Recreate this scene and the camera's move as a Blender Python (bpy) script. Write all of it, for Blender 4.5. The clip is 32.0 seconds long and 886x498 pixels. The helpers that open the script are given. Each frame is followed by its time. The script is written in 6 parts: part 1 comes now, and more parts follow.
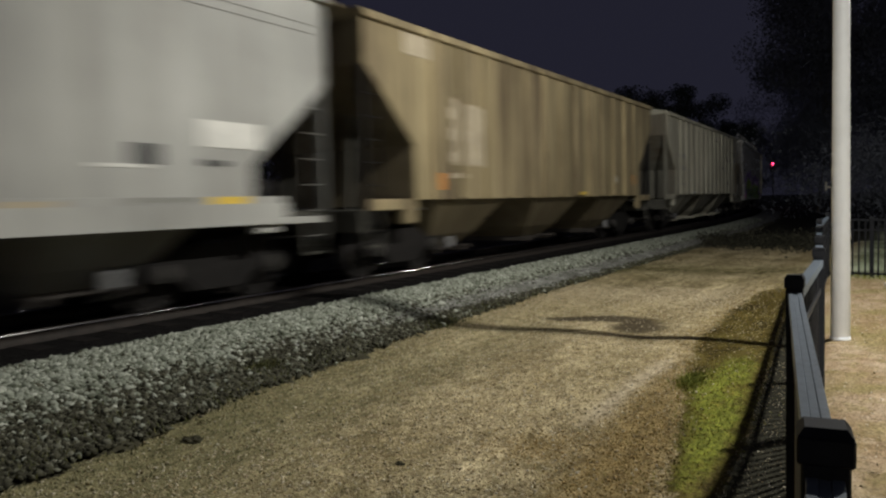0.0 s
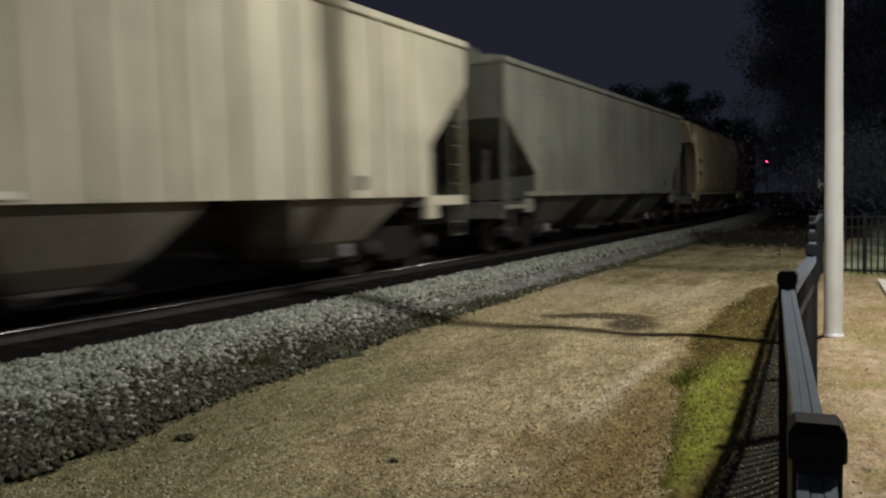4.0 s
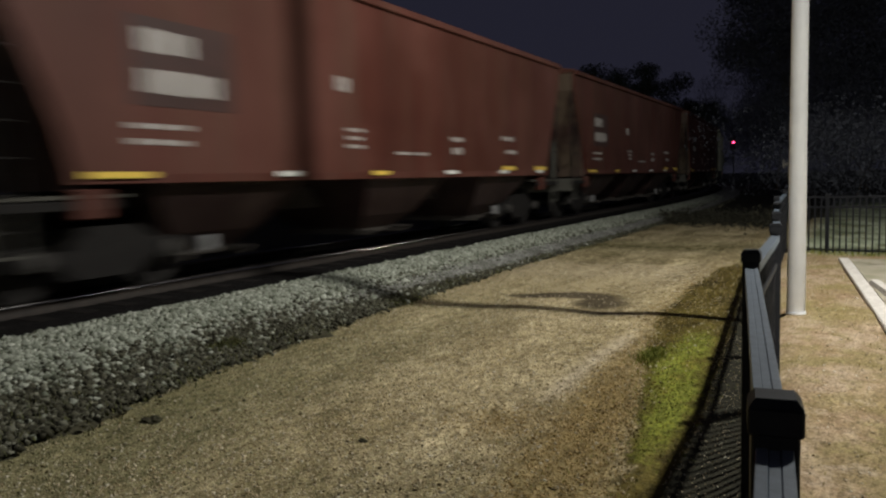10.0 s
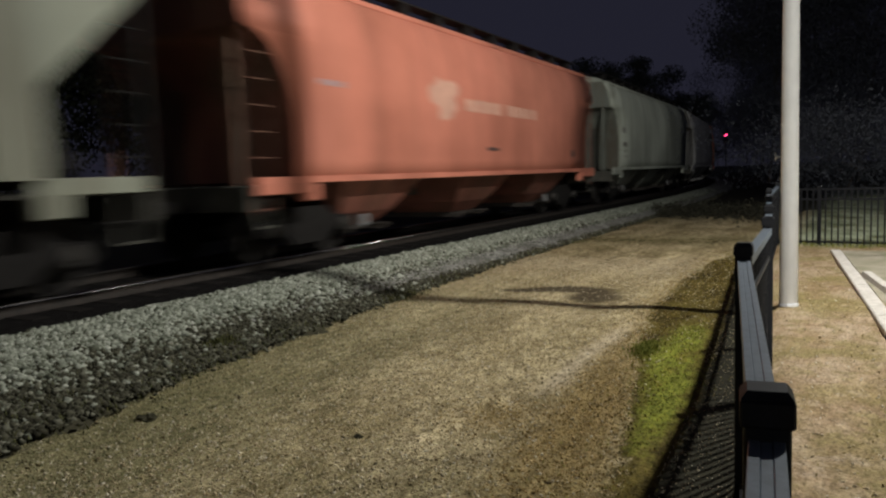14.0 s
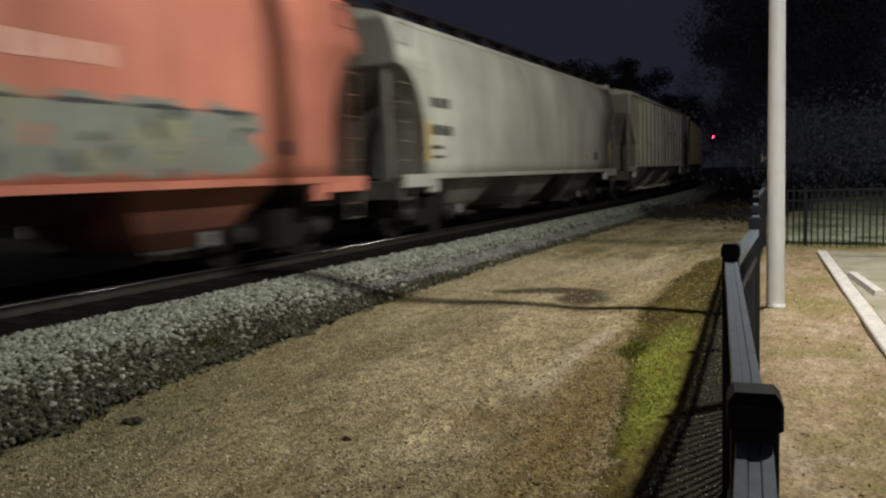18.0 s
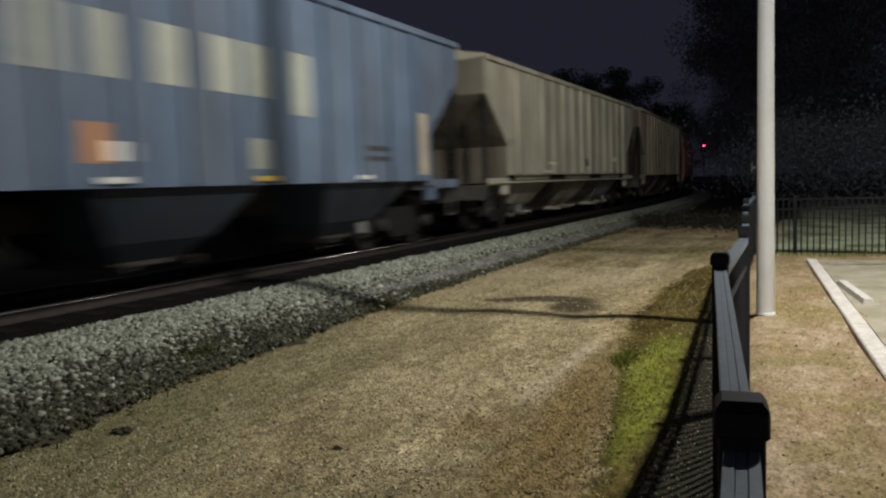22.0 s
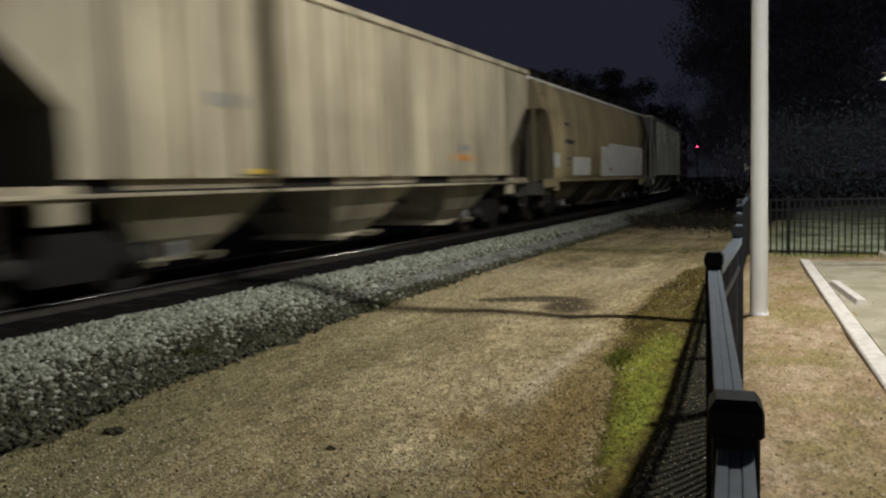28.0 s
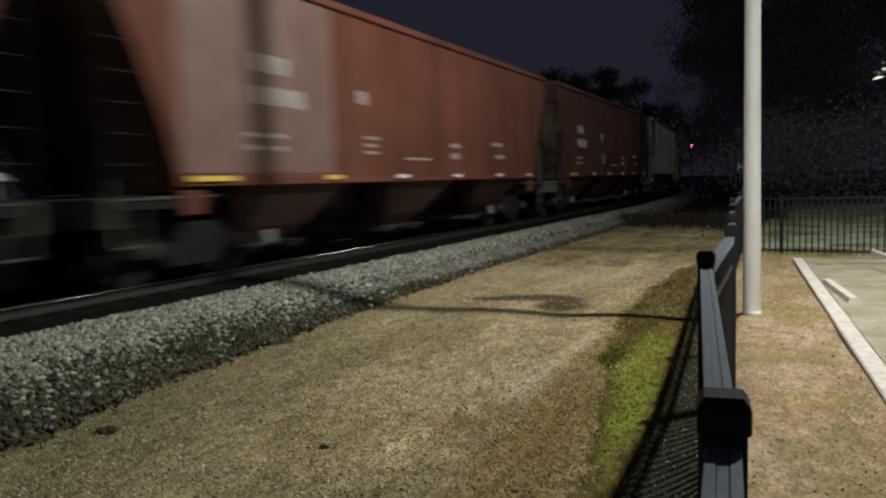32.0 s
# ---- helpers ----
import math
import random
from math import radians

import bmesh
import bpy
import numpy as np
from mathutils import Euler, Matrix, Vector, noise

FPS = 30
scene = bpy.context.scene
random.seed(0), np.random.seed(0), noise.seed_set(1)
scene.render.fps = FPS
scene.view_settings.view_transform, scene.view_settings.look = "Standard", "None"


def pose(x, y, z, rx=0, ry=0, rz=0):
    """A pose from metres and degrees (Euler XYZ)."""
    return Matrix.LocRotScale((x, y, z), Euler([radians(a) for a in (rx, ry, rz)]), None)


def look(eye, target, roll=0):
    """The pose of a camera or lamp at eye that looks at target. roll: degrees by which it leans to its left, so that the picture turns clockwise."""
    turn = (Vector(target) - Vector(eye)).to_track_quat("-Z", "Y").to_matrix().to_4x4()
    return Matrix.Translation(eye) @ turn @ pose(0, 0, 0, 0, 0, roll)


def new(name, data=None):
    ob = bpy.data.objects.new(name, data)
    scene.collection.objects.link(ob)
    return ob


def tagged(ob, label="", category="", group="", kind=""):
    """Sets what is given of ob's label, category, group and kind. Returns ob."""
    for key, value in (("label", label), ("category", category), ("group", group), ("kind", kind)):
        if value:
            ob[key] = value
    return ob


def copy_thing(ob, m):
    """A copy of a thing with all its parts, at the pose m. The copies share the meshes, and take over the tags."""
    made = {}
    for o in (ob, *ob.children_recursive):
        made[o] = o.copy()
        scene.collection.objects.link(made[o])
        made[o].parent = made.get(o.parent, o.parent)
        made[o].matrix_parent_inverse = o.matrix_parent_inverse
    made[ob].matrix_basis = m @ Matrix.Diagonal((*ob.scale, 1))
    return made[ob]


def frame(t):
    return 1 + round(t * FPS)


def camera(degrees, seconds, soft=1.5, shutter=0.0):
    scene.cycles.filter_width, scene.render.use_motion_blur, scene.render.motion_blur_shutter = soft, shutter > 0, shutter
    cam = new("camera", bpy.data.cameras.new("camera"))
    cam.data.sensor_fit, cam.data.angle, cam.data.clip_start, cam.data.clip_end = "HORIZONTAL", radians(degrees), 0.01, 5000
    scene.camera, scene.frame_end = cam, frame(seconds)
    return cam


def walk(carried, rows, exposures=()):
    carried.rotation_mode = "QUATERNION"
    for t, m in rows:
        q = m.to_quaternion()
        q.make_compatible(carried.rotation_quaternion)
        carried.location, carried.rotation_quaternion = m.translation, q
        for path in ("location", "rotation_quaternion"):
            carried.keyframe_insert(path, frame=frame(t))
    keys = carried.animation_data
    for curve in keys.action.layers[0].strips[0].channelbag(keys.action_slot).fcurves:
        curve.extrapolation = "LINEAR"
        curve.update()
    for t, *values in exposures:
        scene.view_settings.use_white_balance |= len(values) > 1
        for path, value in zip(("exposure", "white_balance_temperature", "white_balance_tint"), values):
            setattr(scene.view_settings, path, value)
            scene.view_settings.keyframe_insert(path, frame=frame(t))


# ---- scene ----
cam = camera(61.03, 32.0, soft=2.3, shutter=0.8)

# seconds, degrees turned left of the track, degrees down, degrees of lean, eye
AIM = [
    (0, 31.118, 3.459, 1.645, -0.014, -0.045, 1.661),
    (0.5, 31.039, 3.446, 1.695, -0.013, -0.040, 1.662),
    (1, 31.002, 3.448, 1.670, -0.013, -0.034, 1.660),
    (1.5, 30.935, 3.420, 1.643, -0.013, -0.038, 1.658),
    (2, 30.836, 3.453, 1.721, -0.008, -0.039, 1.659),
    (2.5, 30.816, 3.454, 1.797, -0.013, -0.038, 1.661),
    (3, 30.841, 3.495, 1.729, -0.014, -0.039, 1.657),
    (3.5, 30.783, 3.551, 1.708, -0.012, -0.036, 1.656),
    (5.5, 30.434, 4.043, 1.611, -0.012, -0.025, 1.655),
    (6, 30.257, 4.169, 1.624, -0.014, -0.021, 1.655),
    (6.5, 30.020, 4.353, 1.724, -0.009, -0.024, 1.654),
    (7, 29.761, 4.561, 1.749, -0.010, -0.035, 1.653),
    (7.5, 29.545, 4.696, 1.816, -0.007, -0.027, 1.649),
    (8, 29.318, 4.840, 1.799, -0.006, -0.024, 1.650),
    (8.5, 29.182, 5.018, 1.704, -0.008, -0.019, 1.650),
    (9, 28.780, 5.070, 1.663, -0.003, -0.020, 1.652),
    (9.5, 28.664, 5.136, 1.640, -0.003, -0.015, 1.650),
    (10, 28.544, 5.218, 1.621, -0.008, -0.011, 1.650),
    (10.5, 28.400, 5.225, 1.658, -0.006, -0.011, 1.649),
    (11, 28.374, 5.295, 1.659, -0.007, -0.013, 1.652),
    (11.5, 28.422, 5.353, 1.759, -0.014, 0.009, 1.648),
    (12, 28.456, 5.428, 1.868, -0.013, 0.006, 1.648),
    (12.5, 28.339, 5.522, 1.938, -0.007, -0.014, 1.652),
    (13, 28.275, 5.579, 1.966, -0.003, -0.021, 1.653),
    (13.5, 28.156, 5.605, 1.981, -0.008, -0.014, 1.652),
    (14, 28.088, 5.611, 2.043, -0.005, -0.016, 1.653),
    (14.5, 28.002, 5.632, 2.108, -0.005, -0.004, 1.651),
    (16.5, 27.547, 5.597, 2.088, -0.005, -0.002, 1.653),
    (17, 27.459, 5.584, 2.101, -0.003, -0.001, 1.653),
    (17.5, 27.398, 5.537, 2.071, -0.006, -0.005, 1.653),
    (18, 27.239, 5.526, 2.068, -0.006, -0.003, 1.652),
    (18.5, 27.113, 5.475, 2.045, -0.006, -0.000, 1.651),
    (19, 27.026, 5.428, 1.963, -0.004, 0.001, 1.651),
    (19.5, 26.925, 5.340, 1.978, -0.003, -0.006, 1.653),
    (20, 26.789, 5.292, 1.949, 0.000, -0.005, 1.653),
    (20.5, 26.714, 5.171, 1.977, -0.004, -0.005, 1.652),
    (21, 26.710, 5.055, 2.060, -0.001, -0.003, 1.655),
    (21.5, 26.632, 4.969, 2.063, -0.002, -0.008, 1.654),
    (22, 26.608, 4.915, 2.030, 0.001, -0.006, 1.654),
    (22.5, 26.475, 4.837, 2.028, -0.003, -0.004, 1.650),
    (23, 26.443, 4.825, 2.110, 0.001, -0.007, 1.654),
    (23.5, 26.397, 4.832, 2.093, -0.000, -0.007, 1.655),
    (24, 26.393, 4.839, 2.027, -0.002, -0.008, 1.651),
    (24.5, 26.450, 4.846, 2.022, -0.003, 0.000, 1.653),
    (25, 26.327, 4.833, 2.050, -0.000, 0.000, 1.650),
    (25.5, 26.266, 4.859, 2.085, -0.004, -0.001, 1.651),
    (27.5, 26.204, 4.874, 1.952, 0.000, -0.002, 1.649),
    (28, 26.173, 4.914, 1.899, -0.001, 0.002, 1.649),
    (28.5, 26.209, 4.860, 1.978, 0.000, 0.001, 1.650),
    (29, 26.138, 4.868, 1.964, 0.003, -0.004, 1.651),
    (29.5, 26.177, 4.879, 1.917, -0.002, 0.005, 1.652),
    (30, 26.067, 4.878, 1.958, 0.004, -0.010, 1.654),
    (30.5, 25.998, 4.903, 1.993, 0.005, -0.000, 1.651),
    (31, 25.941, 4.930, 1.995, 0.005, 0.002, 1.652),
    (31.5, 25.884, 4.951, 1.936, 0.003, 0.001, 1.653),
    (32, 25.771, 5.019, 1.888, 0.008, 0.003, 1.649),
]


def aim_pose(yaw, down, lean, x, y, z):
    a, p = radians(yaw), radians(down)
    way = Vector((-math.sin(a) * math.cos(p), math.cos(a) * math.cos(p), -math.sin(p)))
    return look((x, y, z), Vector((x, y, z)) + way, -lean)


walk(cam, [(t, aim_pose(*r)) for t, *r in AIM], [(0.0, 0.0), (32.0, 0.0)])

# ---- world and lights ----
world = bpy.data.worlds.new("night")
scene.world = world
world.use_nodes = True
bg = world.node_tree.nodes["Background"]
bg.inputs[0].default_value = (0.40, 0.40, 0.68, 1)
bg.inputs[1].default_value = 0.035

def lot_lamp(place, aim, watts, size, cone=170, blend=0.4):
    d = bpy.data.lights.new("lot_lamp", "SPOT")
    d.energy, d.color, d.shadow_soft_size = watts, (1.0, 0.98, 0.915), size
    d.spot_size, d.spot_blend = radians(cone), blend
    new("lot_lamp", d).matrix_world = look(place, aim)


# lamps out of view: the first fits the cast shadows, three more are added, and a flagpole spotlight on the ground
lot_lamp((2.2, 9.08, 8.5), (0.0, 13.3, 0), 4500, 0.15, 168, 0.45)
# unseen soft fill added behind the eye, brightens the pole and car sides
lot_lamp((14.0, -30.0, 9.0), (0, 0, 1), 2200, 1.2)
# unseen, added with a narrow cone to light the field past the fence
lot_lamp((9.5, 21.0, 9.0), (4.0, 18.5, 0), 300, 0.2, 84)
# unseen far lamp, placed for the glint on the rail
lot_lamp((11.0, 43.0, 10.0), (-1, 18, 0), 900, 0.2, 90)
# unseen spotlight, placed so the pole's near face is bright
spot = bpy.data.lights.new("flagpole_spotlight", "SPOT")
spot.energy, spot.color, spot.shadow_soft_size, spot.spot_size, spot.spot_blend = 1050, (1.0, 0.97, 0.88), 0.08, radians(64), 0.6
new("flagpole_spotlight", spot).matrix_world = look((2.9, 2.4, 0.4), (-0.5, 9.0, 1.9))


# ---- materials ----
def mat(name, rough=0.7, metal=0.0, spec=0.3):
    m = bpy.data.materials.new(name)
    m.use_nodes = True
    b = m.node_tree.nodes["Principled BSDF"]
    b.inputs["Roughness"].default_value = rough
    b.inputs["Metallic"].default_value = metal
    b.inputs["Specular IOR Level"].default_value = spec
    return m, m.node_tree, b


def nd(nt, kind, **kw):
    n = nt.nodes.new(kind)
    for k, v in kw.items():
        if k in n.inputs.keys():
            n.inputs[k].default_value = v
    return n


def noise_tex(nt, vec, scale, detail=4.0, rough=0.6):
    n = nd(nt, "ShaderNodeTexNoise", Scale=scale, Detail=detail, Roughness=rough)
    if vec is not None:
        nt.links.new(vec, n.inputs["Vector"])
    return n.outputs["Fac"]


def ramp(nt, fac, stops):
    n = nt.nodes.new("ShaderNodeValToRGB")
    el = n.color_ramp.elements
    while len(el) < len(stops):
        el.new(0.5)
    for e, (p, c) in zip(el, stops):
        e.position = p
        e.color = (*c, 1) if len(c) == 3 else c
    nt.links.new(fac, n.inputs[0])
    return n.outputs["Color"]


def mixc(nt, fac, a, b, blend="MIX"):
    n = nt.nodes.new("ShaderNodeMix")
    n.data_type, n.blend_type = "RGBA", blend
    for sock, v in ((n.inputs[0], fac), (n.inputs[6], a), (n.inputs[7], b)):
        if isinstance(v, (int, float)):
            sock.default_value = v
        elif isinstance(v, tuple):
            sock.default_value = (*v, 1)
        else:
            nt.links.new(v, sock)
    return n.outputs[2]


def maths(nt, op, a, b=0.0, clamp=False):
    n = nt.nodes.new("ShaderNodeMath")
    n.operation, n.use_clamp = op, clamp
    for sock, v in ((n.inputs[0], a), (n.inputs[1], b)):
        if isinstance(v, (int, float)):
            sock.default_value = v
        else:
            nt.links.new(v, sock)
    return n.outputs[0]


def bump(nt, b, height, strength=0.3, dist=0.02):
    n = nd(nt, "ShaderNodeBump", Strength=strength, Distance=dist)
    nt.links.new(height, n.inputs["Height"])
    nt.links.new(n.outputs[0], b.inputs["Normal"])


def coords(nt, which="Object", scale=(1, 1, 1)):
    t = nt.nodes.new("ShaderNodeTexCoord")
    if scale == (1, 1, 1):
        return t.outputs[which]
    mp = nt.nodes.new("ShaderNodeMapping")
    mp.inputs["Scale"].default_value = scale
    nt.links.new(t.outputs[which], mp.inputs[0])
    return mp.outputs[0]


def simple(name, c1, c2, scale=8.0, rough=0.7, metal=0.0, spec=0.3, bumps=0.15, dist=0.004):
    m, nt, b = mat(name, rough, metal, spec)
    co = coords(nt)
    f = noise_tex(nt, co, scale, 6, 0.65)
    nt.links.new(ramp(nt, f, [(0.3, c1), (0.7, c2)]), b.inputs["Base Color"])
    g = noise_tex(nt, co, scale * 6, 3)
    if bumps:
        bump(nt, b, g, bumps, dist)
    return m


def paint(name, base, dirt=(0.10, 0.075, 0.05), streak=0.5, rough=0.55):
    """Weathered freight-car paint: vertical streaks of dirt and rust, faded patches, fine rusty specks."""
    m, nt, b = mat(name, rough, 0.0, 0.2)
    info = nt.nodes.new("ShaderNodeObjectInfo")
    tc = nt.nodes.new("ShaderNodeTexCoord")
    add = nt.nodes.new("ShaderNodeVectorMath")
    add.operation = "MULTIPLY_ADD"
    nt.links.new(info.outputs["Random"], add.inputs[0])
    add.inputs[1].default_value = (9, 37, 5)
    nt.links.new(tc.outputs["Object"], add.inputs[2])
    mp = nt.nodes.new("ShaderNodeMapping")
    mp.inputs["Scale"].default_value = (1.0, 2.2, 0.16)
    nt.links.new(add.outputs[0], mp.inputs[0])
    s = noise_tex(nt, mp.outputs[0], 1.1, 7, 0.68)
    big = noise_tex(nt, add.outputs[0], 0.35, 4)
    fine = noise_tex(nt, add.outputs[0], 14, 5, 0.7)
    faded = tuple(min(0.85, c * 1.18 + 0.015) for c in base)
    dull = tuple(c * 0.78 for c in base)
    c = mixc(nt, ramp(nt, big, [(0.35, (0, 0, 0)), (0.7, (1, 1, 1))]), dull, faded)
    mp2 = nt.nodes.new("ShaderNodeMapping")
    mp2.inputs["Scale"].default_value = (0.0, 1.0, 0.03)
    nt.links.new(add.outputs[0], mp2.inputs[0])
    tone = noise_tex(nt, mp2.outputs[0], 0.9, 3, 0.7)
    c = mixc(nt, 0.1 + 0.68 * streak, c, ramp(nt, tone, [(0.32, (0.22, 0.22, 0.21)), (0.52, (0.5, 0.5, 0.5)), (0.7, (0.72, 0.71, 0.68))]), "OVERLAY")
    k = maths(nt, "MULTIPLY", ramp(nt, s, [(0.44, (0, 0, 0)), (0.66, (1, 1, 1))]), streak)
    c = mixc(nt, k, c, dirt)
    k2 = maths(nt, "MULTIPLY", ramp(nt, fine, [(0.6, (0, 0, 0)), (0.74, (1, 1, 1))]), 0.35 * streak)
    c = mixc(nt, k2, c, (0.09, 0.05, 0.03))
    nt.links.new(c, b.inputs["Base Color"])
    nt.links.new(ramp(nt, s, [(0.3, (rough - 0.1,) * 3), (0.8, (0.85,) * 3)]), b.inputs["Roughness"])
    bump(nt, b, fine, 0.12, 0.004)
    return m


M_STEEL = simple("dark_steel", (0.022, 0.02, 0.018), (0.06, 0.05, 0.042), 5, 0.75, 0.0, 0.3)
M_TRUCK = simple("truck_steel", (0.009, 0.0085, 0.008), (0.022, 0.02, 0.019), 7, 0.8, 0.0, 0.12)
M_WHEEL = simple("wheel_steel", (0.012, 0.011, 0.0105), (0.03, 0.027, 0.025), 9, 0.7, 0.0, 0.2)
M_BEARING = simple("bearing_steel", (0.035, 0.033, 0.03), (0.07, 0.065, 0.06), 9, 0.5, 0.2, 0.4)
M_RAIL = simple("rail_side", (0.016, 0.013, 0.011), (0.032, 0.025, 0.02), 6, 0.7, 0.2, 0.3)
M_RAILTOP = simple("rail_top", (0.5, 0.49, 0.47), (0.62, 0.6, 0.58), 3, 0.13, 1.0, 0.5, 0)
# ties kept near black, the shade under the train in their colour
M_TIE = simple("tie_wood", (0.008, 0.007, 0.0065), (0.018, 0.0155, 0.014), 10, 0.9, 0.0, 0.1)
M_FENCE = simple("fence_black", (0.004, 0.0045, 0.006), (0.009, 0.0095, 0.012), 30, 0.5, 0.0, 0.18, 0.05, 0.001)
# top rails painted pale blue, the lamp's glare put into the colour
M_FRAIL = simple("lit_rail_top", (0.06, 0.078, 0.1), (0.12, 0.15, 0.185), 30, 0.4, 0.0, 0.6, 0.05, 0.001)
M_WIRE = simple("pale_wire", (0.06, 0.06, 0.055), (0.16, 0.155, 0.14), 40, 0.5, 0.0, 0.5, 0)
M_POLE = simple("pole_white", (0.7, 0.72, 0.76), (0.8, 0.82, 0.86), 3, 0.45, 0.0, 0.4, 0.03, 0.001)
M_CONC = simple("concrete", (0.44, 0.41, 0.37), (0.68, 0.64, 0.59), 12, 0.9, 0, 0.2, 0.4)
M_GRIME = simple("grimy_steel", (0.035, 0.035, 0.03), (0.1, 0.095, 0.08), 3, 0.85, 0.0, 0.2)
M_GRIME2 = simple("dirty_paint", (0.07, 0.068, 0.062), (0.15, 0.145, 0.13), 4, 0.75, 0.0, 0.3)
M_CAPSTAN = simple("galvanised_cap", (0.13, 0.13, 0.13), (0.22, 0.22, 0.22), 14, 0.5, 0.0, 0.4)
M_SOIL = simple("dark_soil", (0.022, 0.021, 0.012), (0.075, 0.07, 0.045), 5, 0.95, 0, 0.1, 0.6, 0.03)
# fouled ballast taken darker still to hold the train's shade
M_FOUL_SHADE = simple("fouled_shaded_bed", (0.006, 0.0055, 0.0055), (0.016, 0.0145, 0.014), 9, 0.95, 0, 0.05, 0.7, 0.03)
M_WHITE = simple("white_mark", (0.55, 0.55, 0.52), (0.75, 0.75, 0.72), 20, 0.6)
M_DARKMARK = simple("dark_mark", (0.03, 0.03, 0.03), (0.07, 0.07, 0.07), 20, 0.6)
M_FAINT = simple("faint_mark", (0.12, 0.12, 0.11), (0.22, 0.21, 0.19), 20, 0.6)
M_YELLOW = simple("yellow_mark", (0.62, 0.42, 0.06), (0.75, 0.55, 0.12), 20, 0.4)
M_BARK = simple("bark", (0.05, 0.04, 0.03), (0.1, 0.08, 0.06), 14, 0.95, 0, 0.2, 0.6, 0.02)


def island_mat(name, stops, rough=0.9, bscale=40, bstr=0.4):
    m, nt, b = mat(name, rough, 0.0, 0.25)
    g = nt.nodes.new("ShaderNodeNewGeometry")
    c = ramp(nt, g.outputs["Random Per Island"], stops)
    f = noise_tex(nt, coords(nt), bscale, 4)
    c = mixc(nt, 0.5, c, ramp(nt, f, [(0.3, (0.3, 0.3, 0.3)), (0.7, (0.75, 0.75, 0.75))]), "OVERLAY")
    nt.links.new(c, b.inputs["Base Color"])
    bump(nt, b, f, bstr, 0.004)
    return m


M_STONE = island_mat("ballast_stone", [(0.0, (0.085, 0.093, 0.065)), (0.3, (0.19, 0.206, 0.162)), (0.8, (0.295, 0.312, 0.256)), (1.0, (0.42, 0.435, 0.37))])
M_DIRTSTONE = island_mat("dirty_stone", [(0.0, (0.022, 0.021, 0.012)), (0.55, (0.046, 0.044, 0.028)), (0.85, (0.08, 0.078, 0.053)), (1.0, (0.17, 0.17, 0.13))])
M_PEBBLE = island_mat("pebble", [(0.0, (0.16, 0.122, 0.06)), (0.4, (0.38, 0.305, 0.178)), (0.8, (0.55, 0.46, 0.3)), (1.0, (0.75, 0.67, 0.5))], 0.9, 80)
M_GRASS = island_mat("grass_blade", [(0.0, (0.09, 0.1, 0.016)), (0.55, (0.165, 0.185, 0.026)), (0.85, (0.235, 0.23, 0.045)), (1.0, (0.3, 0.26, 0.08))], 0.75, 30, 0)
M_DRYGRASS = island_mat("dry_grass", [(0.0, (0.12, 0.085, 0.018)), (0.6, (0.19, 0.14, 0.032)), (1.0, (0.17, 0.16, 0.03))], 0.85, 30, 0)
M_LITTER = island_mat("leaf_litter", [(0.0, (0.36, 0.27, 0.16)), (0.5, (0.55, 0.46, 0.32)), (1.0, (0.78, 0.72, 0.6))], 0.9, 60)
# leaf colour darkened; unlit shade is put into the trees across the track
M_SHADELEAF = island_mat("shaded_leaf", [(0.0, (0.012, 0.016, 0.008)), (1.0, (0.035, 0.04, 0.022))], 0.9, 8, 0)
M_DEBRIS = island_mat("dead_leaf", [(0.0, (0.035, 0.026, 0.01)), (0.6, (0.085, 0.064, 0.025)), (1.0, (0.16, 0.12, 0.05))], 0.9, 60)
M_BROWNPEBBLE = island_mat("brown_pebble", [(0.0, (0.13, 0.085, 0.026)), (0.5, (0.28, 0.192, 0.07)), (0.9, (0.46, 0.335, 0.16)), (1.0, (0.64, 0.53, 0.34))], 0.9, 80)
M_GREYPEBBLE = island_mat("greenish_pebble", [(0.0, (0.1, 0.095, 0.045)), (0.5, (0.22, 0.205, 0.11)), (0.9, (0.36, 0.335, 0.2)), (1.0, (0.5, 0.47, 0.34))], 0.9, 80)
M_PALESTONE = island_mat("pale_stone", [(0.0, (0.3, 0.26, 0.18)), (0.6, (0.46, 0.41, 0.3)), (1.0, (0.6, 0.55, 0.44))], 0.9, 80)
M_TUFT = island_mat("tuft_blade", [(0.0, (0.1, 0.12, 0.016)), (1.0, (0.24, 0.25, 0.045))], 0.8, 30, 0)
M_WEED = island_mat("olive_weed", [(0.0, (0.035, 0.04, 0.012)), (0.6, (0.075, 0.08, 0.025)), (1.0, (0.13, 0.12, 0.045))], 0.85, 30, 0)
# whitish leaf colour, standing in for lamplight on the limb's tip
M_PALELEAF = island_mat("pale_leaf", [(0.0, (0.4, 0.42, 0.34)), (1.0, (0.6, 0.62, 0.54))], 0.6, 30, 0)
M_LEAF = island_mat("leaf", [(0.0, (0.06, 0.08, 0.045)), (0.6, (0.09, 0.11, 0.06)), (1.0, (0.12, 0.13, 0.08))], 0.8, 8, 0)
# leaf colour lifted to blue-grey, standing in for night haze
M_PARKLEAF = island_mat("hazed_leaf", [(0.0, (0.075, 0.08, 0.095)), (1.0, (0.095, 0.102, 0.12))], 0.9, 8, 0)
M_BRUSH = island_mat("brush", [(0.0, (0.012, 0.012, 0.008)), (0.7, (0.035, 0.034, 0.022)), (1.0, (0.08, 0.075, 0.05))], 0.95, 12, 0)


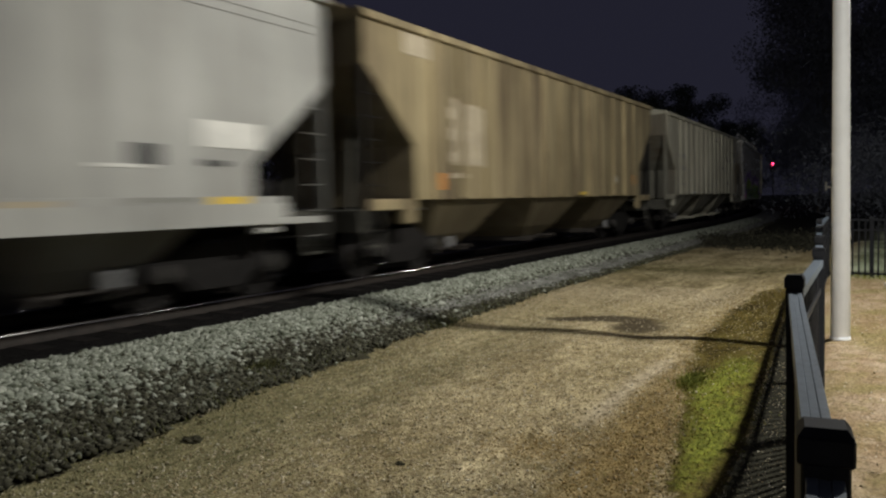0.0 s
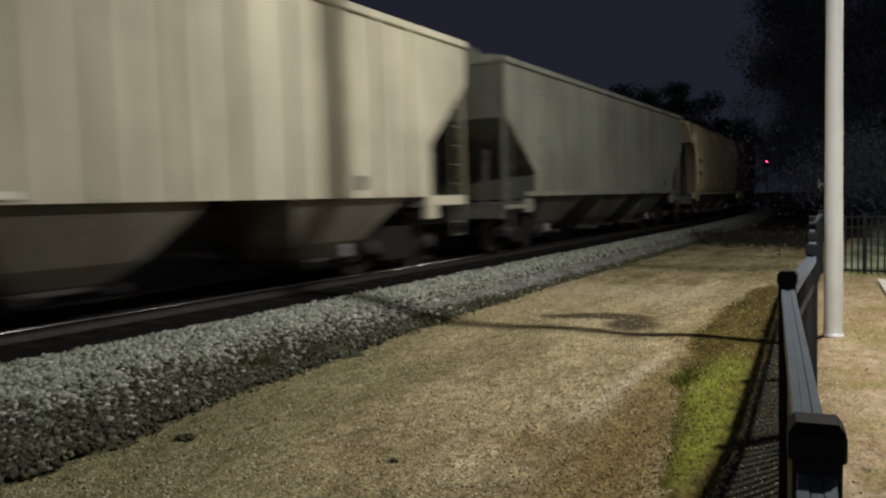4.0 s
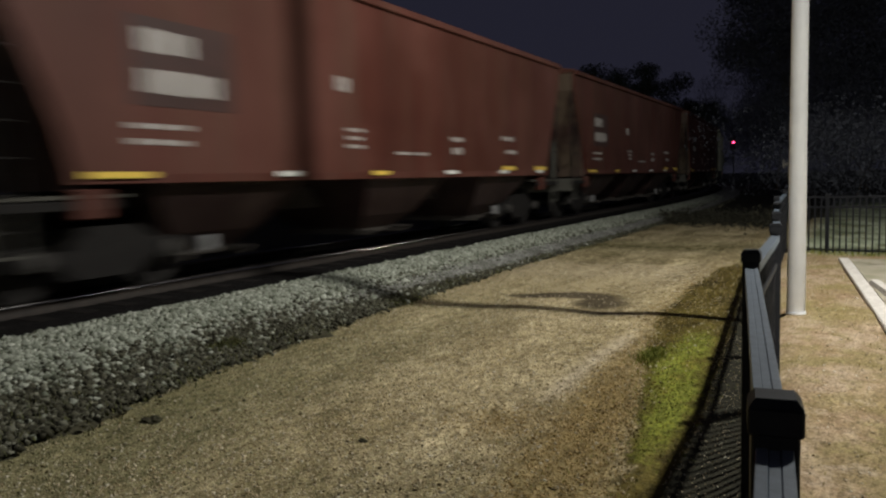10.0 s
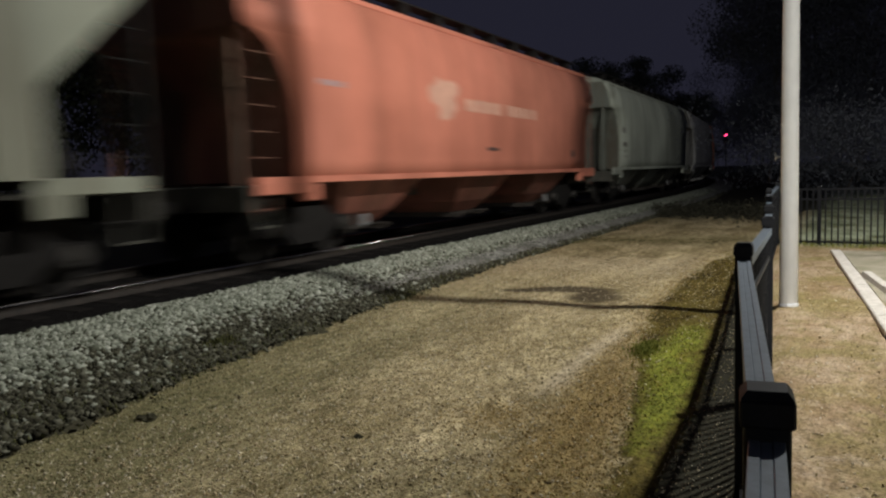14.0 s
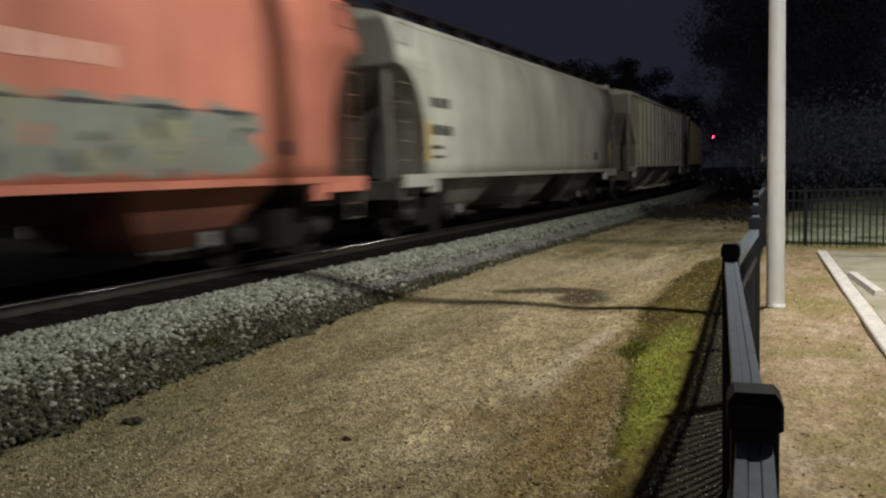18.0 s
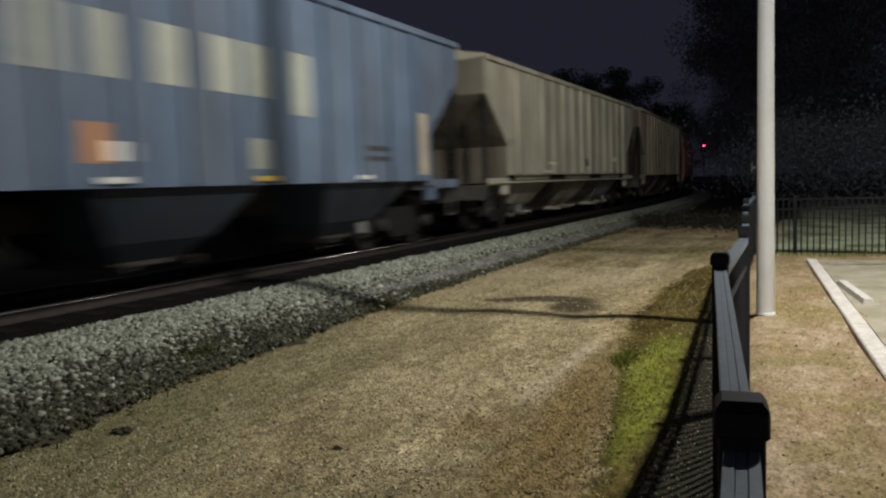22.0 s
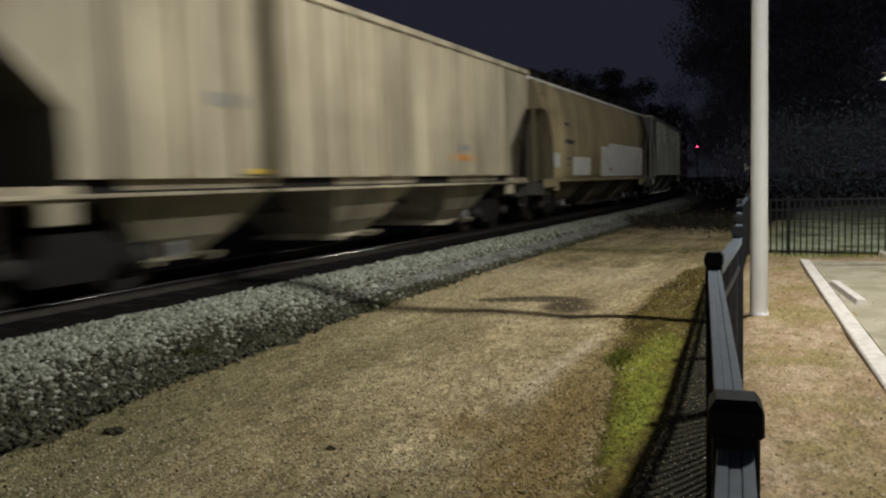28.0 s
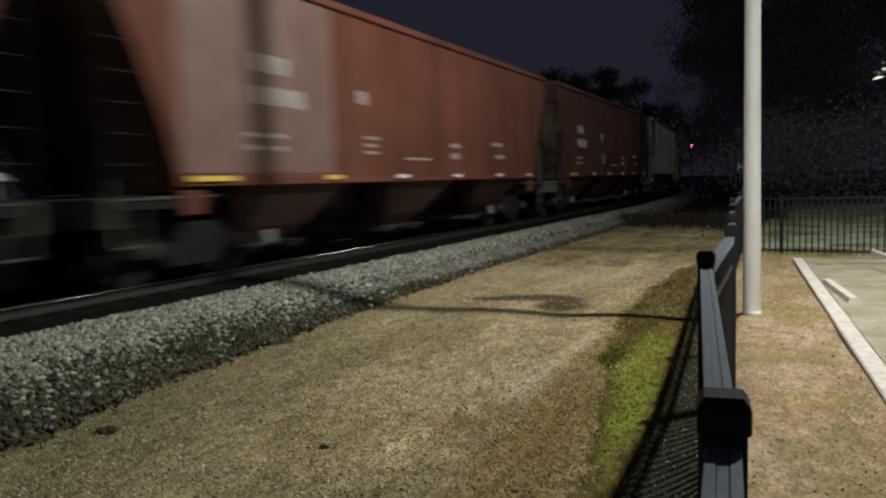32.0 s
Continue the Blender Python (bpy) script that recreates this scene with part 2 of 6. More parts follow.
def ground_mat():
    """Gravel, grass verge, trodden park soil and far grass, blended by the zone attribute."""
    m, nt, b = mat("ground", 0.95, 0.0, 0.15)
    co = coords(nt)
    at = nt.nodes.new("ShaderNodeAttribute")
    at.attribute_name = "zone"
    sep = nt.nodes.new("ShaderNodeSeparateColor")
    nt.links.new(at.outputs["Color"], sep.inputs[0])
    big = noise_tex(nt, co, 0.7, 5)
    mid = noise_tex(nt, co, 7, 6, 0.7)
    fine = noise_tex(nt, co, 55, 5, 0.7)
    vor = nd(nt, "ShaderNodeTexVoronoi", Scale=36.0)
    nt.links.new(co, vor.inputs["Vector"])
    peb = ramp(nt, vor.outputs["Color"], [(0.1, (0.09, 0.075, 0.04)), (0.5, (0.26, 0.222, 0.142)), (0.95, (0.52, 0.46, 0.35))])
    gravel = mixc(nt, ramp(nt, big, [(0.38, (0, 0, 0)), (0.62, (1, 1, 1))]), (0.19, 0.16, 0.088), (0.37, 0.32, 0.225))
    vor2 = nd(nt, "ShaderNodeTexVoronoi", Scale=95.0)
    nt.links.new(co, vor2.inputs["Vector"])
    grit = ramp(nt, vor2.outputs["Color"], [(0.2, (0.08, 0.068, 0.036)), (0.6, (0.27, 0.235, 0.155)), (0.95, (0.6, 0.55, 0.43))])
    gravel = mixc(nt, 0.45, gravel, peb)
    gravel = mixc(nt, 0.35, gravel, grit)
    drawn = coords(nt, "Object", (1.0, 0.42, 1.0))
    speck = noise_tex(nt, drawn, 11, 9, 0.78)
    patch = noise_tex(nt, drawn, 1.9, 7, 0.7)
    grain = noise_tex(nt, drawn, 46, 6, 0.75)

    def rough_up(c, dark=0.34):
        """Darker and lighter spots, from a hand's breadth down to single grains."""
        c = mixc(nt, 1.0, c, ramp(nt, speck, [(0.4, (1, 1, 1)), (0.5, (0.78, 0.78, 0.78)), (0.59, (dark, dark * 0.97, dark * 0.9))]), "MULTIPLY")
        return mixc(nt, 1.0, c, ramp(nt, grain, [(0.4, (0.5, 0.5, 0.48)), (0.5, (0.86, 0.86, 0.86)), (0.6, (1, 1, 1))]), "MULTIPLY")

    gravel = mixc(nt, 1.0, gravel, ramp(nt, patch, [(0.4, (1.41, 1.31, 1.04)), (0.5, (1.92, 1.82, 1.56)), (0.6, (2.39, 2.3, 2.06))]), "MULTIPLY")
    # tyres have drawn the lane into long lighter and darker bands
    bands = noise_tex(nt, coords(nt, "Object", (1.0, 0.1, 1.0)), 1.5, 5, 0.6)
    gravel = mixc(nt, 1.0, gravel, ramp(nt, bands, [(0.36, (0.74, 0.73, 0.7)), (0.5, (0.98, 0.98, 0.97)), (0.64, (1.2, 1.2, 1.2))]), "MULTIPLY")
    grass = ramp(nt, patch, [(0.4, (0.062, 0.045, 0.008)), (0.5, (0.105, 0.079, 0.015)), (0.6, (0.17, 0.134, 0.034))])
    green = ramp(nt, patch, [(0.38, (0.23, 0.185, 0.035)), (0.5, (0.24, 0.265, 0.035)), (0.62, (0.29, 0.31, 0.05))])
    # field taken paler, part of the lamp's light in its colour
    field = mixc(nt, ramp(nt, big, [(0.42, (0, 0, 0)), (0.56, (1, 1, 1))]), ramp(nt, patch, [(0.4, (0.1, 0.12, 0.06)), (0.6, (0.2, 0.22, 0.13))]), ramp(nt, patch, [(0.4, (0.26, 0.3, 0.19)), (0.6, (0.42, 0.46, 0.33))]))
    # dark weeds colour, also painted where the fence mesh's shade falls
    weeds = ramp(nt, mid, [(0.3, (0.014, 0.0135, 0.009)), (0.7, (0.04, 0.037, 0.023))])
    soil = ramp(nt, patch, [(0.4, (0.4, 0.275, 0.165)), (0.5, (0.48, 0.35, 0.22)), (0.6, (0.58, 0.445, 0.305))])
    soil = mixc(nt, maths(nt, "MULTIPLY", ramp(nt, big, [(0.46, (0, 0, 0)), (0.6, (1, 1, 1))]), 0.5), soil, (0.32, 0.28, 0.09))
    moss = noise_tex(nt, co, 3.4, 7, 0.72)
    soil = mixc(nt, maths(nt, "MULTIPLY", ramp(nt, moss, [(0.5, (0, 0, 0)), (0.6, (1, 1, 1))]), 0.6), soil, (0.31, 0.26, 0.1))
    soil = mixc(nt, maths(nt, "MULTIPLY", ramp(nt, moss, [(0.36, (1, 1, 1)), (0.43, (0, 0, 0))]), 0.5), soil, (0.68, 0.55, 0.42))
    gravel = mixc(nt, maths(nt, "MULTIPLY", ramp(nt, moss, [(0.55, (0, 0, 0)), (0.64, (1, 1, 1))]), 0.55), gravel, (0.2, 0.17, 0.07))
    edge = maths(nt, "MULTIPLY", maths(nt, "SUBTRACT", mid, 0.5), 1.3)

    def mask(chan):
        v = maths(nt, "ADD", sep.outputs[chan], edge)
        return ramp(nt, v, [(0.4, (0, 0, 0)), (0.6, (1, 1, 1))])

    at2 = nt.nodes.new("ShaderNodeAttribute")
    at2.attribute_name = "wear"
    sep2 = nt.nodes.new("ShaderNodeSeparateColor")
    nt.links.new(at2.outputs["Color"], sep2.inputs[0])

    def wear(chan, amount, width=0.5):
        v = maths(nt, "ADD", sep2.outputs[chan], maths(nt, "MULTIPLY", maths(nt, "SUBTRACT", mid, 0.5), 1.2))
        return maths(nt, "MULTIPLY", ramp(nt, v, [(0.5 - width / 2, (0, 0, 0)), (0.5 + width / 2, (1, 1, 1))]), amount)

    gravel = mixc(nt, wear("Red", 0.85, 0.7), gravel, (0.27, 0.188, 0.07))
    gravel = mixc(nt, wear("Green", 0.5, 0.6), gravel, (0.82, 0.7, 0.52))
    # greenish fines; the dimmer lamplight there is put into this colour too
    gravel = mixc(nt, wear("Blue", 0.7, 0.8), gravel, (0.24, 0.235, 0.11))
    c = mixc(nt, mask("Red"), gravel, grass)
    c = mixc(nt, ramp(nt, maths(nt, "ADD", at.outputs["Alpha"], edge), [(0.3, (0, 0, 0)), (0.75, (1, 1, 1))]), c, green)
    c = rough_up(c, 0.42)
    c = mixc(nt, mask("Green"), c, rough_up(soil, 0.7))
    at3 = nt.nodes.new("ShaderNodeAttribute")
    at3.attribute_name = "far_field"
    c = mixc(nt, at3.outputs["Fac"], c, field)
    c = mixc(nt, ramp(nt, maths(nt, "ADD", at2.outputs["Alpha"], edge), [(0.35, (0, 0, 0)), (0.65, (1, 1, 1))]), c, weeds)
    dark_patch = ramp(nt, maths(nt, "ADD", sep.outputs["Blue"], maths(nt, "MULTIPLY", edge, 0.6)), [(0.2, (0, 0, 0)), (0.7, (1, 1, 1))])
    c = mixc(nt, maths(nt, "MULTIPLY", dark_patch, 0.9), c, (0.045, 0.034, 0.02))
    nt.links.new(c, b.inputs["Base Color"])
    h = maths(nt, "ADD", maths(nt, "MULTIPLY", vor.outputs["Distance"], -1.0), maths(nt, "MULTIPLY", fine, 0.7))
    bump(nt, b, h, 0.6, 0.016)
    return m


M_GROUND = ground_mat()


# ---- mesh helpers ----
def mesh_of(name, bm, material=None, smooth=False):
    me = bpy.data.meshes.new(name)
    bm.to_mesh(me)
    bm.free()
    if material:
        me.materials.append(material)
    if smooth:
        me.polygons.foreach_set("use_smooth", [True] * len(me.polygons))
    return me


def part(name, bm, material, parent, label="", smooth=False, at=None):
    data = bm if isinstance(bm, bpy.types.Mesh) else mesh_of(name, bm, material, smooth)
    o = new(name, data)
    o.parent = parent
    if at is not None:
        o.matrix_basis = at
    if label:
        o["label"] = label
    return o


def box(bm, x0, x1, y0, y1, z0, z1, bevel=0.0):
    vs = [bm.verts.new((x, y, z)) for z in (z0, z1) for y in (y0, y1) for x in (x0, x1)]
    fs = [bm.faces.new([vs[i] for i in f]) for f in ((0, 2, 3, 1), (4, 5, 7, 6), (0, 1, 5, 4), (2, 6, 7, 3), (0, 4, 6, 2), (1, 3, 7, 5))]
    if bevel:
        es = list({e for f in fs for e in f.edges})
        bmesh.ops.bevel(bm, geom=es, offset=bevel, segments=1, affect="EDGES")
    return bm


def boxm(x0, x1, y0, y1, z0, z1, bevel=0.0):
    return box(bmesh.new(), x0, x1, y0, y1, z0, z1, bevel)


def cyl(bm, p, q, r, n=12, r2=None):
    p, q = Vector(p), Vector(q)
    w = (q - p).normalized()
    u = w.orthogonal().normalized()
    v = w.cross(u)
    r2 = r if r2 is None else r2
    rings = []
    for c, rr in ((p, r), (q, r2)):
        rings.append([bm.verts.new(c + rr * (math.cos(2 * math.pi * i / n) * u + math.sin(2 * math.pi * i / n) * v)) for i in range(n)])
    for i in range(n):
        bm.faces.new((rings[0][i], rings[0][(i + 1) % n], rings[1][(i + 1) % n], rings[1][i]))
    bm.faces.new(rings[0][::-1])
    bm.faces.new(rings[1])
    return bm


def prism(bm, poly, x0, x1):
    """A (y, z) outline between two x planes."""
    a = [bm.verts.new((x0, y, z)) for y, z in poly]
    b = [bm.verts.new((x1, y, z)) for y, z in poly]
    n = len(poly)
    bm.faces.new(a)
    bm.faces.new(b[::-1])
    for i in range(n):
        bm.faces.new((a[i], b[i], b[(i + 1) % n], a[(i + 1) % n]))
    bmesh.ops.recalc_face_normals(bm, faces=bm.faces)
    return bm


def scatter_mesh(name, verts, faces, pos, scale, material, rng, flat=1.0, tilt=True):
    """Many small rigid pieces of one base shape, turned at random, joined into one mesh."""
    n, k = len(pos), len(verts)
    base = np.array(verts, float)
    jit = 1 + rng.uniform(-0.35, 0.35, (n, k, 1))
    v = base[None] * jit * scale[:, None, None] * np.array([1, 1, flat])
    q = rng.normal(size=(n, 4))
    if not tilt:
        q[:, 1:3] *= 0.12
    q /= np.linalg.norm(q, axis=1)[:, None]
    w, x, y, z = q.T
    R = np.stack([1 - 2 * (y * y + z * z), 2 * (x * y - z * w), 2 * (x * z + y * w), 2 * (x * y + z * w), 1 - 2 * (x * x + z * z), 2 * (y * z - x * w),
                  2 * (x * z - y * w), 2 * (y * z + x * w), 1 - 2 * (x * x + y * y)], 1).reshape(n, 3, 3)
    v = np.einsum("nij,nkj->nki", R, v) + pos[:, None, :]
    f = np.array(faces)[None] + (np.arange(n) * k)[:, None, None]
    return quick_mesh(name, v.reshape(-1, 3), f.reshape(-1, f.shape[2]), material)


def quick_mesh(name, v, f, material=None):
    me = bpy.data.meshes.new(name)
    me.vertices.add(len(v))
    me.vertices.foreach_set("co", np.asarray(v, np.float32).ravel())
    m = f.shape[1]
    me.loops.add(f.size)
    me.loops.foreach_set("vertex_index", f.ravel().astype(np.int32))
    me.polygons.add(len(f))
    me.polygons.foreach_set("loop_start", np.arange(0, f.size, m, dtype=np.int32))
    me.update(calc_edges=True)
    me.validate()
    if material:
        me.materials.append(material)
    return me


OCTA = ([(1, 0, 0), (-1, 0, 0), (0, 1, 0), (0, -1, 0), (0, 0, 1), (0, 0, -1)],
        [(0, 2, 4), (2, 1, 4), (1, 3, 4), (3, 0, 4), (2, 0, 5), (1, 2, 5), (3, 1, 5), (0, 3, 5)])

# ---- plan ----
TRACK_X, RAIL_Z, SPEED = -8.6, 0.46, 16.25
BEND_Y, BEND_R, BEND_END = 28.0, 291.6, 290.0
FENCE = [(-6.0, 0.5), (-3.55, 0.34), (-1.12, 0.1), (1.29, -0.11), (3.73, -0.41), (5.63, -0.46), (7.22, -0.58), (9.48, -0.76), (11.89, -0.95), (15.9, -1.12)]


def track(s, off=0.0):
    """A point and heading on the track, s metres along it, off metres to its right."""
    a = min(max(s - BEND_Y, 0.0), BEND_END - BEND_Y) / BEND_R
    x = TRACK_X - BEND_R * (1 - math.cos(a))
    y = min(s, BEND_Y) + BEND_R * math.sin(a)
    if s > BEND_END:
        x -= (s - BEND_END) * math.sin(a)
        y += (s - BEND_END) * math.cos(a)
    return x + off * math.cos(a), y + off * math.sin(a), a


def fence_x(y):
    return np.interp(y, [p[0] for p in FENCE], [p[1] for p in FENCE])


# ---- ground ----
def rng_of(n):
    return np.random.default_rng(n)


def soft(v, lo, hi):
    k = np.clip((v - lo) / (hi - lo), 0, 1)
    return k * k * (3 - 2 * k)


def ground_z(x, y):
    """Gravel at zero, the park side a hand's width higher behind the fence."""
    park = 0.1 * soft(x, fence_x(y) - 0.12, fence_x(y) + 0.12) * soft(-y, -60, -30)
    wob = 0.018 * np.sin(1.3 * x + 0.7 * y) * np.sin(0.9 * y - 0.4 * x) + 0.012 * np.sin(3.1 * x + 1.1) * np.sin(2.3 * y)
    ruts = -0.02 * np.exp(-((x + 2.6) / 0.35) ** 2) - 0.02 * np.exp(-((x + 4.2) / 0.35) ** 2)
    return park + (wob + ruts) * soft(-np.abs(x + 3), -6, -2)


def foot_reach(y):
    """How far the embankment's foot reaches from the track's middle."""
    return np.interp(y, [0, 2, 4, 6, 9, 12, 20, 60], [3.98, 3.9, 3.68, 3.42, 3.22, 3.1, 3.1, 3.1])


def brown_share(x, y):
    """Where the lane's gravel is mixed with brown soil: beside the verge, and a dark clump in the middle."""
    c = np.interp(y, [2.5, 3.7, 4.4, 5.2, 7.0, 10.0, 14.0], [-1.3, -1.38, -1.5, -1.55, -1.8, -2.0, -2.1])
    amp = np.interp(y, [2, 4.6, 5.5, 7, 9, 14], [1.05, 1.05, 0.9, 0.6, 0.5, 0.4])
    return np.maximum(amp * np.exp(-((x - c) / 0.36) ** 2), 0.75 * np.exp(-((x + 2.1) / 0.4) ** 2 - ((y - 4.6) / 0.5) ** 2))


def verge_edge(y):
    """Where the lane meets the brown-green verge."""
    return np.interp(y, [0, 3.6, 5.6, 7.2, 8.8, 10.4, 13.6, 15], [-0.95, -1.05, -1.38, -1.7, -1.95, -2.0, -2.02, -1.5])


def green_strip(y):
    """Middle, half width and strength of the green grass along the fence."""
    s = [3.6, 4.4, 4.9, 5.7, 6.5, 7.8, 8.6]
    return (np.interp(y, s, [-1.02, -1.06, -1.08, -1.15, -1.29, -1.33, -1.4]), np.interp(y, s, [0.1, 0.13, 0.16, 0.21, 0.25, 0.2, 0.12]),
            np.interp(y, s, [0.0, 0.55, 0.9, 1.0, 1.0, 0.75, 0.0]))


def build_ground():
    xs = np.concatenate([[-1400, -500, -200, -90, -50, -30, -20, -14, -10, -8, -7], np.arange(-6, 3.01, 0.1), [4, 6, 9, 14, 22, 35, 60, 120, 300, 1400]])
    ys = np.concatenate([[-1400, -500, -200, -90, -40, -20, -10, -6, -3, -1], np.arange(0, 18, 0.1), np.arange(18, 42, 0.4), [45, 50, 60, 75, 100, 140, 200, 320, 600, 1400]])
    X, Y = np.meshgrid(xs, ys)
    Z = ground_z(X, Y)
    Z = np.where((X < -6.2) & (X > -11.5), -0.06, Z)
    nx, ny = len(xs), len(ys)
    v = np.stack([X, Y, Z], -1).reshape(-1, 3)
    i = np.arange(nx * ny).reshape(ny, nx)
    f = np.stack([i[:-1, :-1], i[:-1, 1:], i[1:, 1:], i[1:, :-1]], -1).reshape(-1, 4)
    me = quick_mesh("ground", v, f, M_GROUND)
    x, y = v[:, 0], v[:, 1]
    fx = fence_x(y)
    verge = verge_edge(y)
    park = soft(x, fx - 0.1, fx + 0.1)
    grass = soft(x, verge - 0.22, verge + 0.22) * (1 - park)
    grass *= np.interp(y, [0, 4, 9, 13, 15, 60], [0.75, 0.95, 1.15, 1.1, 0.45, 0.4])
    far = np.maximum(soft(y, 25.5, 27.5) * np.maximum(soft(-x, -0.5, 1.5), soft(y, 34, 70)), np.maximum(soft(-x, 9, 10.5), soft(x, 14, 18)))
    grass = np.maximum(grass, 0.5 * np.exp(-((y - 17.5) / 1.2) ** 2) * soft(-x, 0.8, 2))
    beyond = soft(y, 15.2, 15.8) * park
    grass = np.maximum(grass, beyond * 0.3)
    soil = park * (1 - beyond)
    # the dark patch in the gravel
    u, w = (x + 3.5) / 0.8, (y - 9.98 - 0.1 * np.sin(3 * x)) / 0.26
    dark_patch = 1.5 * np.exp(-(u ** 2 + w ** 2))
    u, w = (x + 2.88) / 0.36, (y - 9.5) / 0.4
    dark_patch = np.maximum(dark_patch, 1.1 * np.exp(-(u ** 2 + w ** 2)))
    col = np.ones((len(v), 4), np.float32)
    mid_x, wide, amp = green_strip(y)
    col[:, 3] = amp * np.exp(-((x - mid_x) / wide) ** 2) * (1 - park)
    col[:, 0], col[:, 1], col[:, 2] = grass, soil, dark_patch
    at = me.color_attributes.new("zone", "FLOAT_COLOR", "POINT")
    at.data.foreach_set("color", col.ravel())
    wear = np.ones((len(v), 4), np.float32)
    # brown soil beside the verge, pale wheel tracks, greenish fines near the embankment darkened for the lamp's falloff
    wear[:, 0] = brown_share(x, y)
    wear[:, 1] = 0.9 * np.exp(-((x + 2.0) / 0.12) ** 2) * np.interp(y, [4.8, 5.5, 7.4, 8.2], [0, 1, 1, 0.2]) + 0.5 * np.exp(-((y - 12.8) / 1.6) ** 2) * soft(-x, 1.5, 2.5)
    # second term paints the fence mesh's shade along its foot
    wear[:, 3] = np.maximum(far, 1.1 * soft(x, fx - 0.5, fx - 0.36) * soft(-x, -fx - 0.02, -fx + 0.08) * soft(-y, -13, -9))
    toe = x - TRACK_X - foot_reach(y)
    wear[:, 3] = np.maximum(wear[:, 3], 0.62 * np.exp(-np.maximum(toe - 0.05, 0) / 0.13) * (toe > -0.6) * soft(-y, -45, -30))
    # ground past the picket fence paled, lamplight put into its colour
    wear[:, 1] = np.maximum(wear[:, 1], 0.6 * soft(y, 15.4, 16.2) * soft(x, -1.3, -0.9))
    wear[:, 2] = 0.75 * soft(-x, 2.8, 4.4) * np.interp(y, [0, 4, 8, 12], [1, 1, 0.5, 0.2]) + 0.5 * np.exp(-((y - 17.5) / 1.5) ** 2) + 0.5 * np.exp(-((y - 2.6) / 1.3) ** 2)
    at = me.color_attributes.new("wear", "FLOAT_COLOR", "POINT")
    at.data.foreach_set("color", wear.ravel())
    field = me.attributes.new("far_field", "FLOAT", "POINT")
    field.data.foreach_set("value", (soft(y, 15.3, 16.2) * soft(x, -1.2, -0.6)).astype(np.float32))
    me.polygons.foreach_set("use_smooth", [True] * len(me.polygons))
    return tagged(new("ground", me), "tan gravel lane between grass verge and trodden soil", "ground", kind="structure")


build_ground()

# track bed
PROFILE = [(3.3, -0.08), (3.02, 0.04), (2.85, 0.11), (2.2, 0.24), (1.72, 0.29), (1.3, 0.3), (-1.3, 0.3), (-1.72, 0.29), (-3.3, 0.0), (-3.8, -0.1)]


def sweep(name, profile, stations, material, closed=False):
    v, n = [], len(profile)
    for s in stations:
        for off, z in profile:
            x, y, _ = track(s, off)
            v.append((x, y, z))
    f = []
    for j in range(len(stations) - 1):
        for i in range(n if closed else n - 1):
            k = (i + 1) % n
            f.append((j * n + i, (j + 1) * n + i, (j + 1) * n + k, j * n + k))
    me = quick_mesh(name, np.array(v), np.array(f), material)
    return me


STATIONS = [-650, -300, -100, -30] + list(np.arange(-10, 28, 1.0)) + list(np.arange(28, 110, 2.0)) + list(np.arange(110, 290, 5.0)) + [290, 400, 700]


def bed_mat():
    m, nt, b = mat("ballast_bed", 0.95, 0, 0.2)
    co = coords(nt)
    vor = nd(nt, "ShaderNodeTexVoronoi", Scale=17.0)
    nt.links.new(co, vor.inputs["Vector"])
    c = ramp(nt, vor.outputs["Color"], [(0.1, (0.1, 0.1, 0.09)), (0.6, (0.26, 0.265, 0.24)), (1.0, (0.42, 0.42, 0.39))])
    f = noise_tex(nt, co, 1.2, 5)
    c = mixc(nt, maths(nt, "MULTIPLY", ramp(nt, f, [(0.4, (0, 0, 0)), (0.7, (1, 1, 1))]), 0.6), c, (0.07, 0.065, 0.05))
    nt.links.new(c, b.inputs["Base Color"])
    bump(nt, b, maths(nt, "MULTIPLY", vor.outputs["Distance"], -1.0), 0.9, 0.05)
    return m


M_BED = bed_mat()
track_bed = tagged(new("track_bed", sweep("track_bed", PROFILE, STATIONS, M_BED)), "grey crushed-stone railway embankment with dirty lower slope", "track bed", kind="structure")
part("fouled_top", sweep("fouled_top", [(1.7, 0.3), (1.35, 0.317), (-1.35, 0.317), (-1.7, 0.3)], STATIONS, M_FOUL_SHADE), None, track_bed, "fouled ballast between the rails with the train's shade painted in")


foot = foot_reach


def slope_z(off, y):
    """Height of the embankment's shoulder and foot."""
    k = np.clip((off - 2.45) / (foot(y) - 2.45), 0, 1)
    return np.where(off < 2.45, np.interp(off, [1.3, 1.72, 2.2, 2.45], [0.3, 0.29, 0.24, 0.19]), 0.19 - 0.178 * k ** 0.8)


def soil_slope():
    r = rng_of(2)
    ys = np.concatenate([np.arange(-4, 14, 0.12), np.arange(14, 70, 0.6)])
    v = []
    for y in ys:
        wob = 0.05 * math.sin(4.1 * y) + 0.05 * math.sin(9.7 * y + 1) + 0.04 * math.sin(23.0 * y) + r.normal(0, 0.045)
        e = float(foot(y)) + wob
        for k, z in ((e + 0.16, -0.045), (e, 0.012), (0.5 * (e + 2.6), None), (2.6, None), (2.45, 0.188)):
            x, yy, _ = track(float(y), k)
            v.append((x, yy, float(slope_z(k, y)) + 0.006 if z is None else z))
    n = 5
    f = [(j * n + i, (j + 1) * n + i, (j + 1) * n + i + 1, j * n + i + 1) for j in range(len(ys) - 1) for i in range(n - 1)]
    part("soil_slope", quick_mesh("soil_slope", np.array(v), np.array(f), M_SOIL), None, track_bed, "dark soil at the foot of the embankment")


soil_slope()


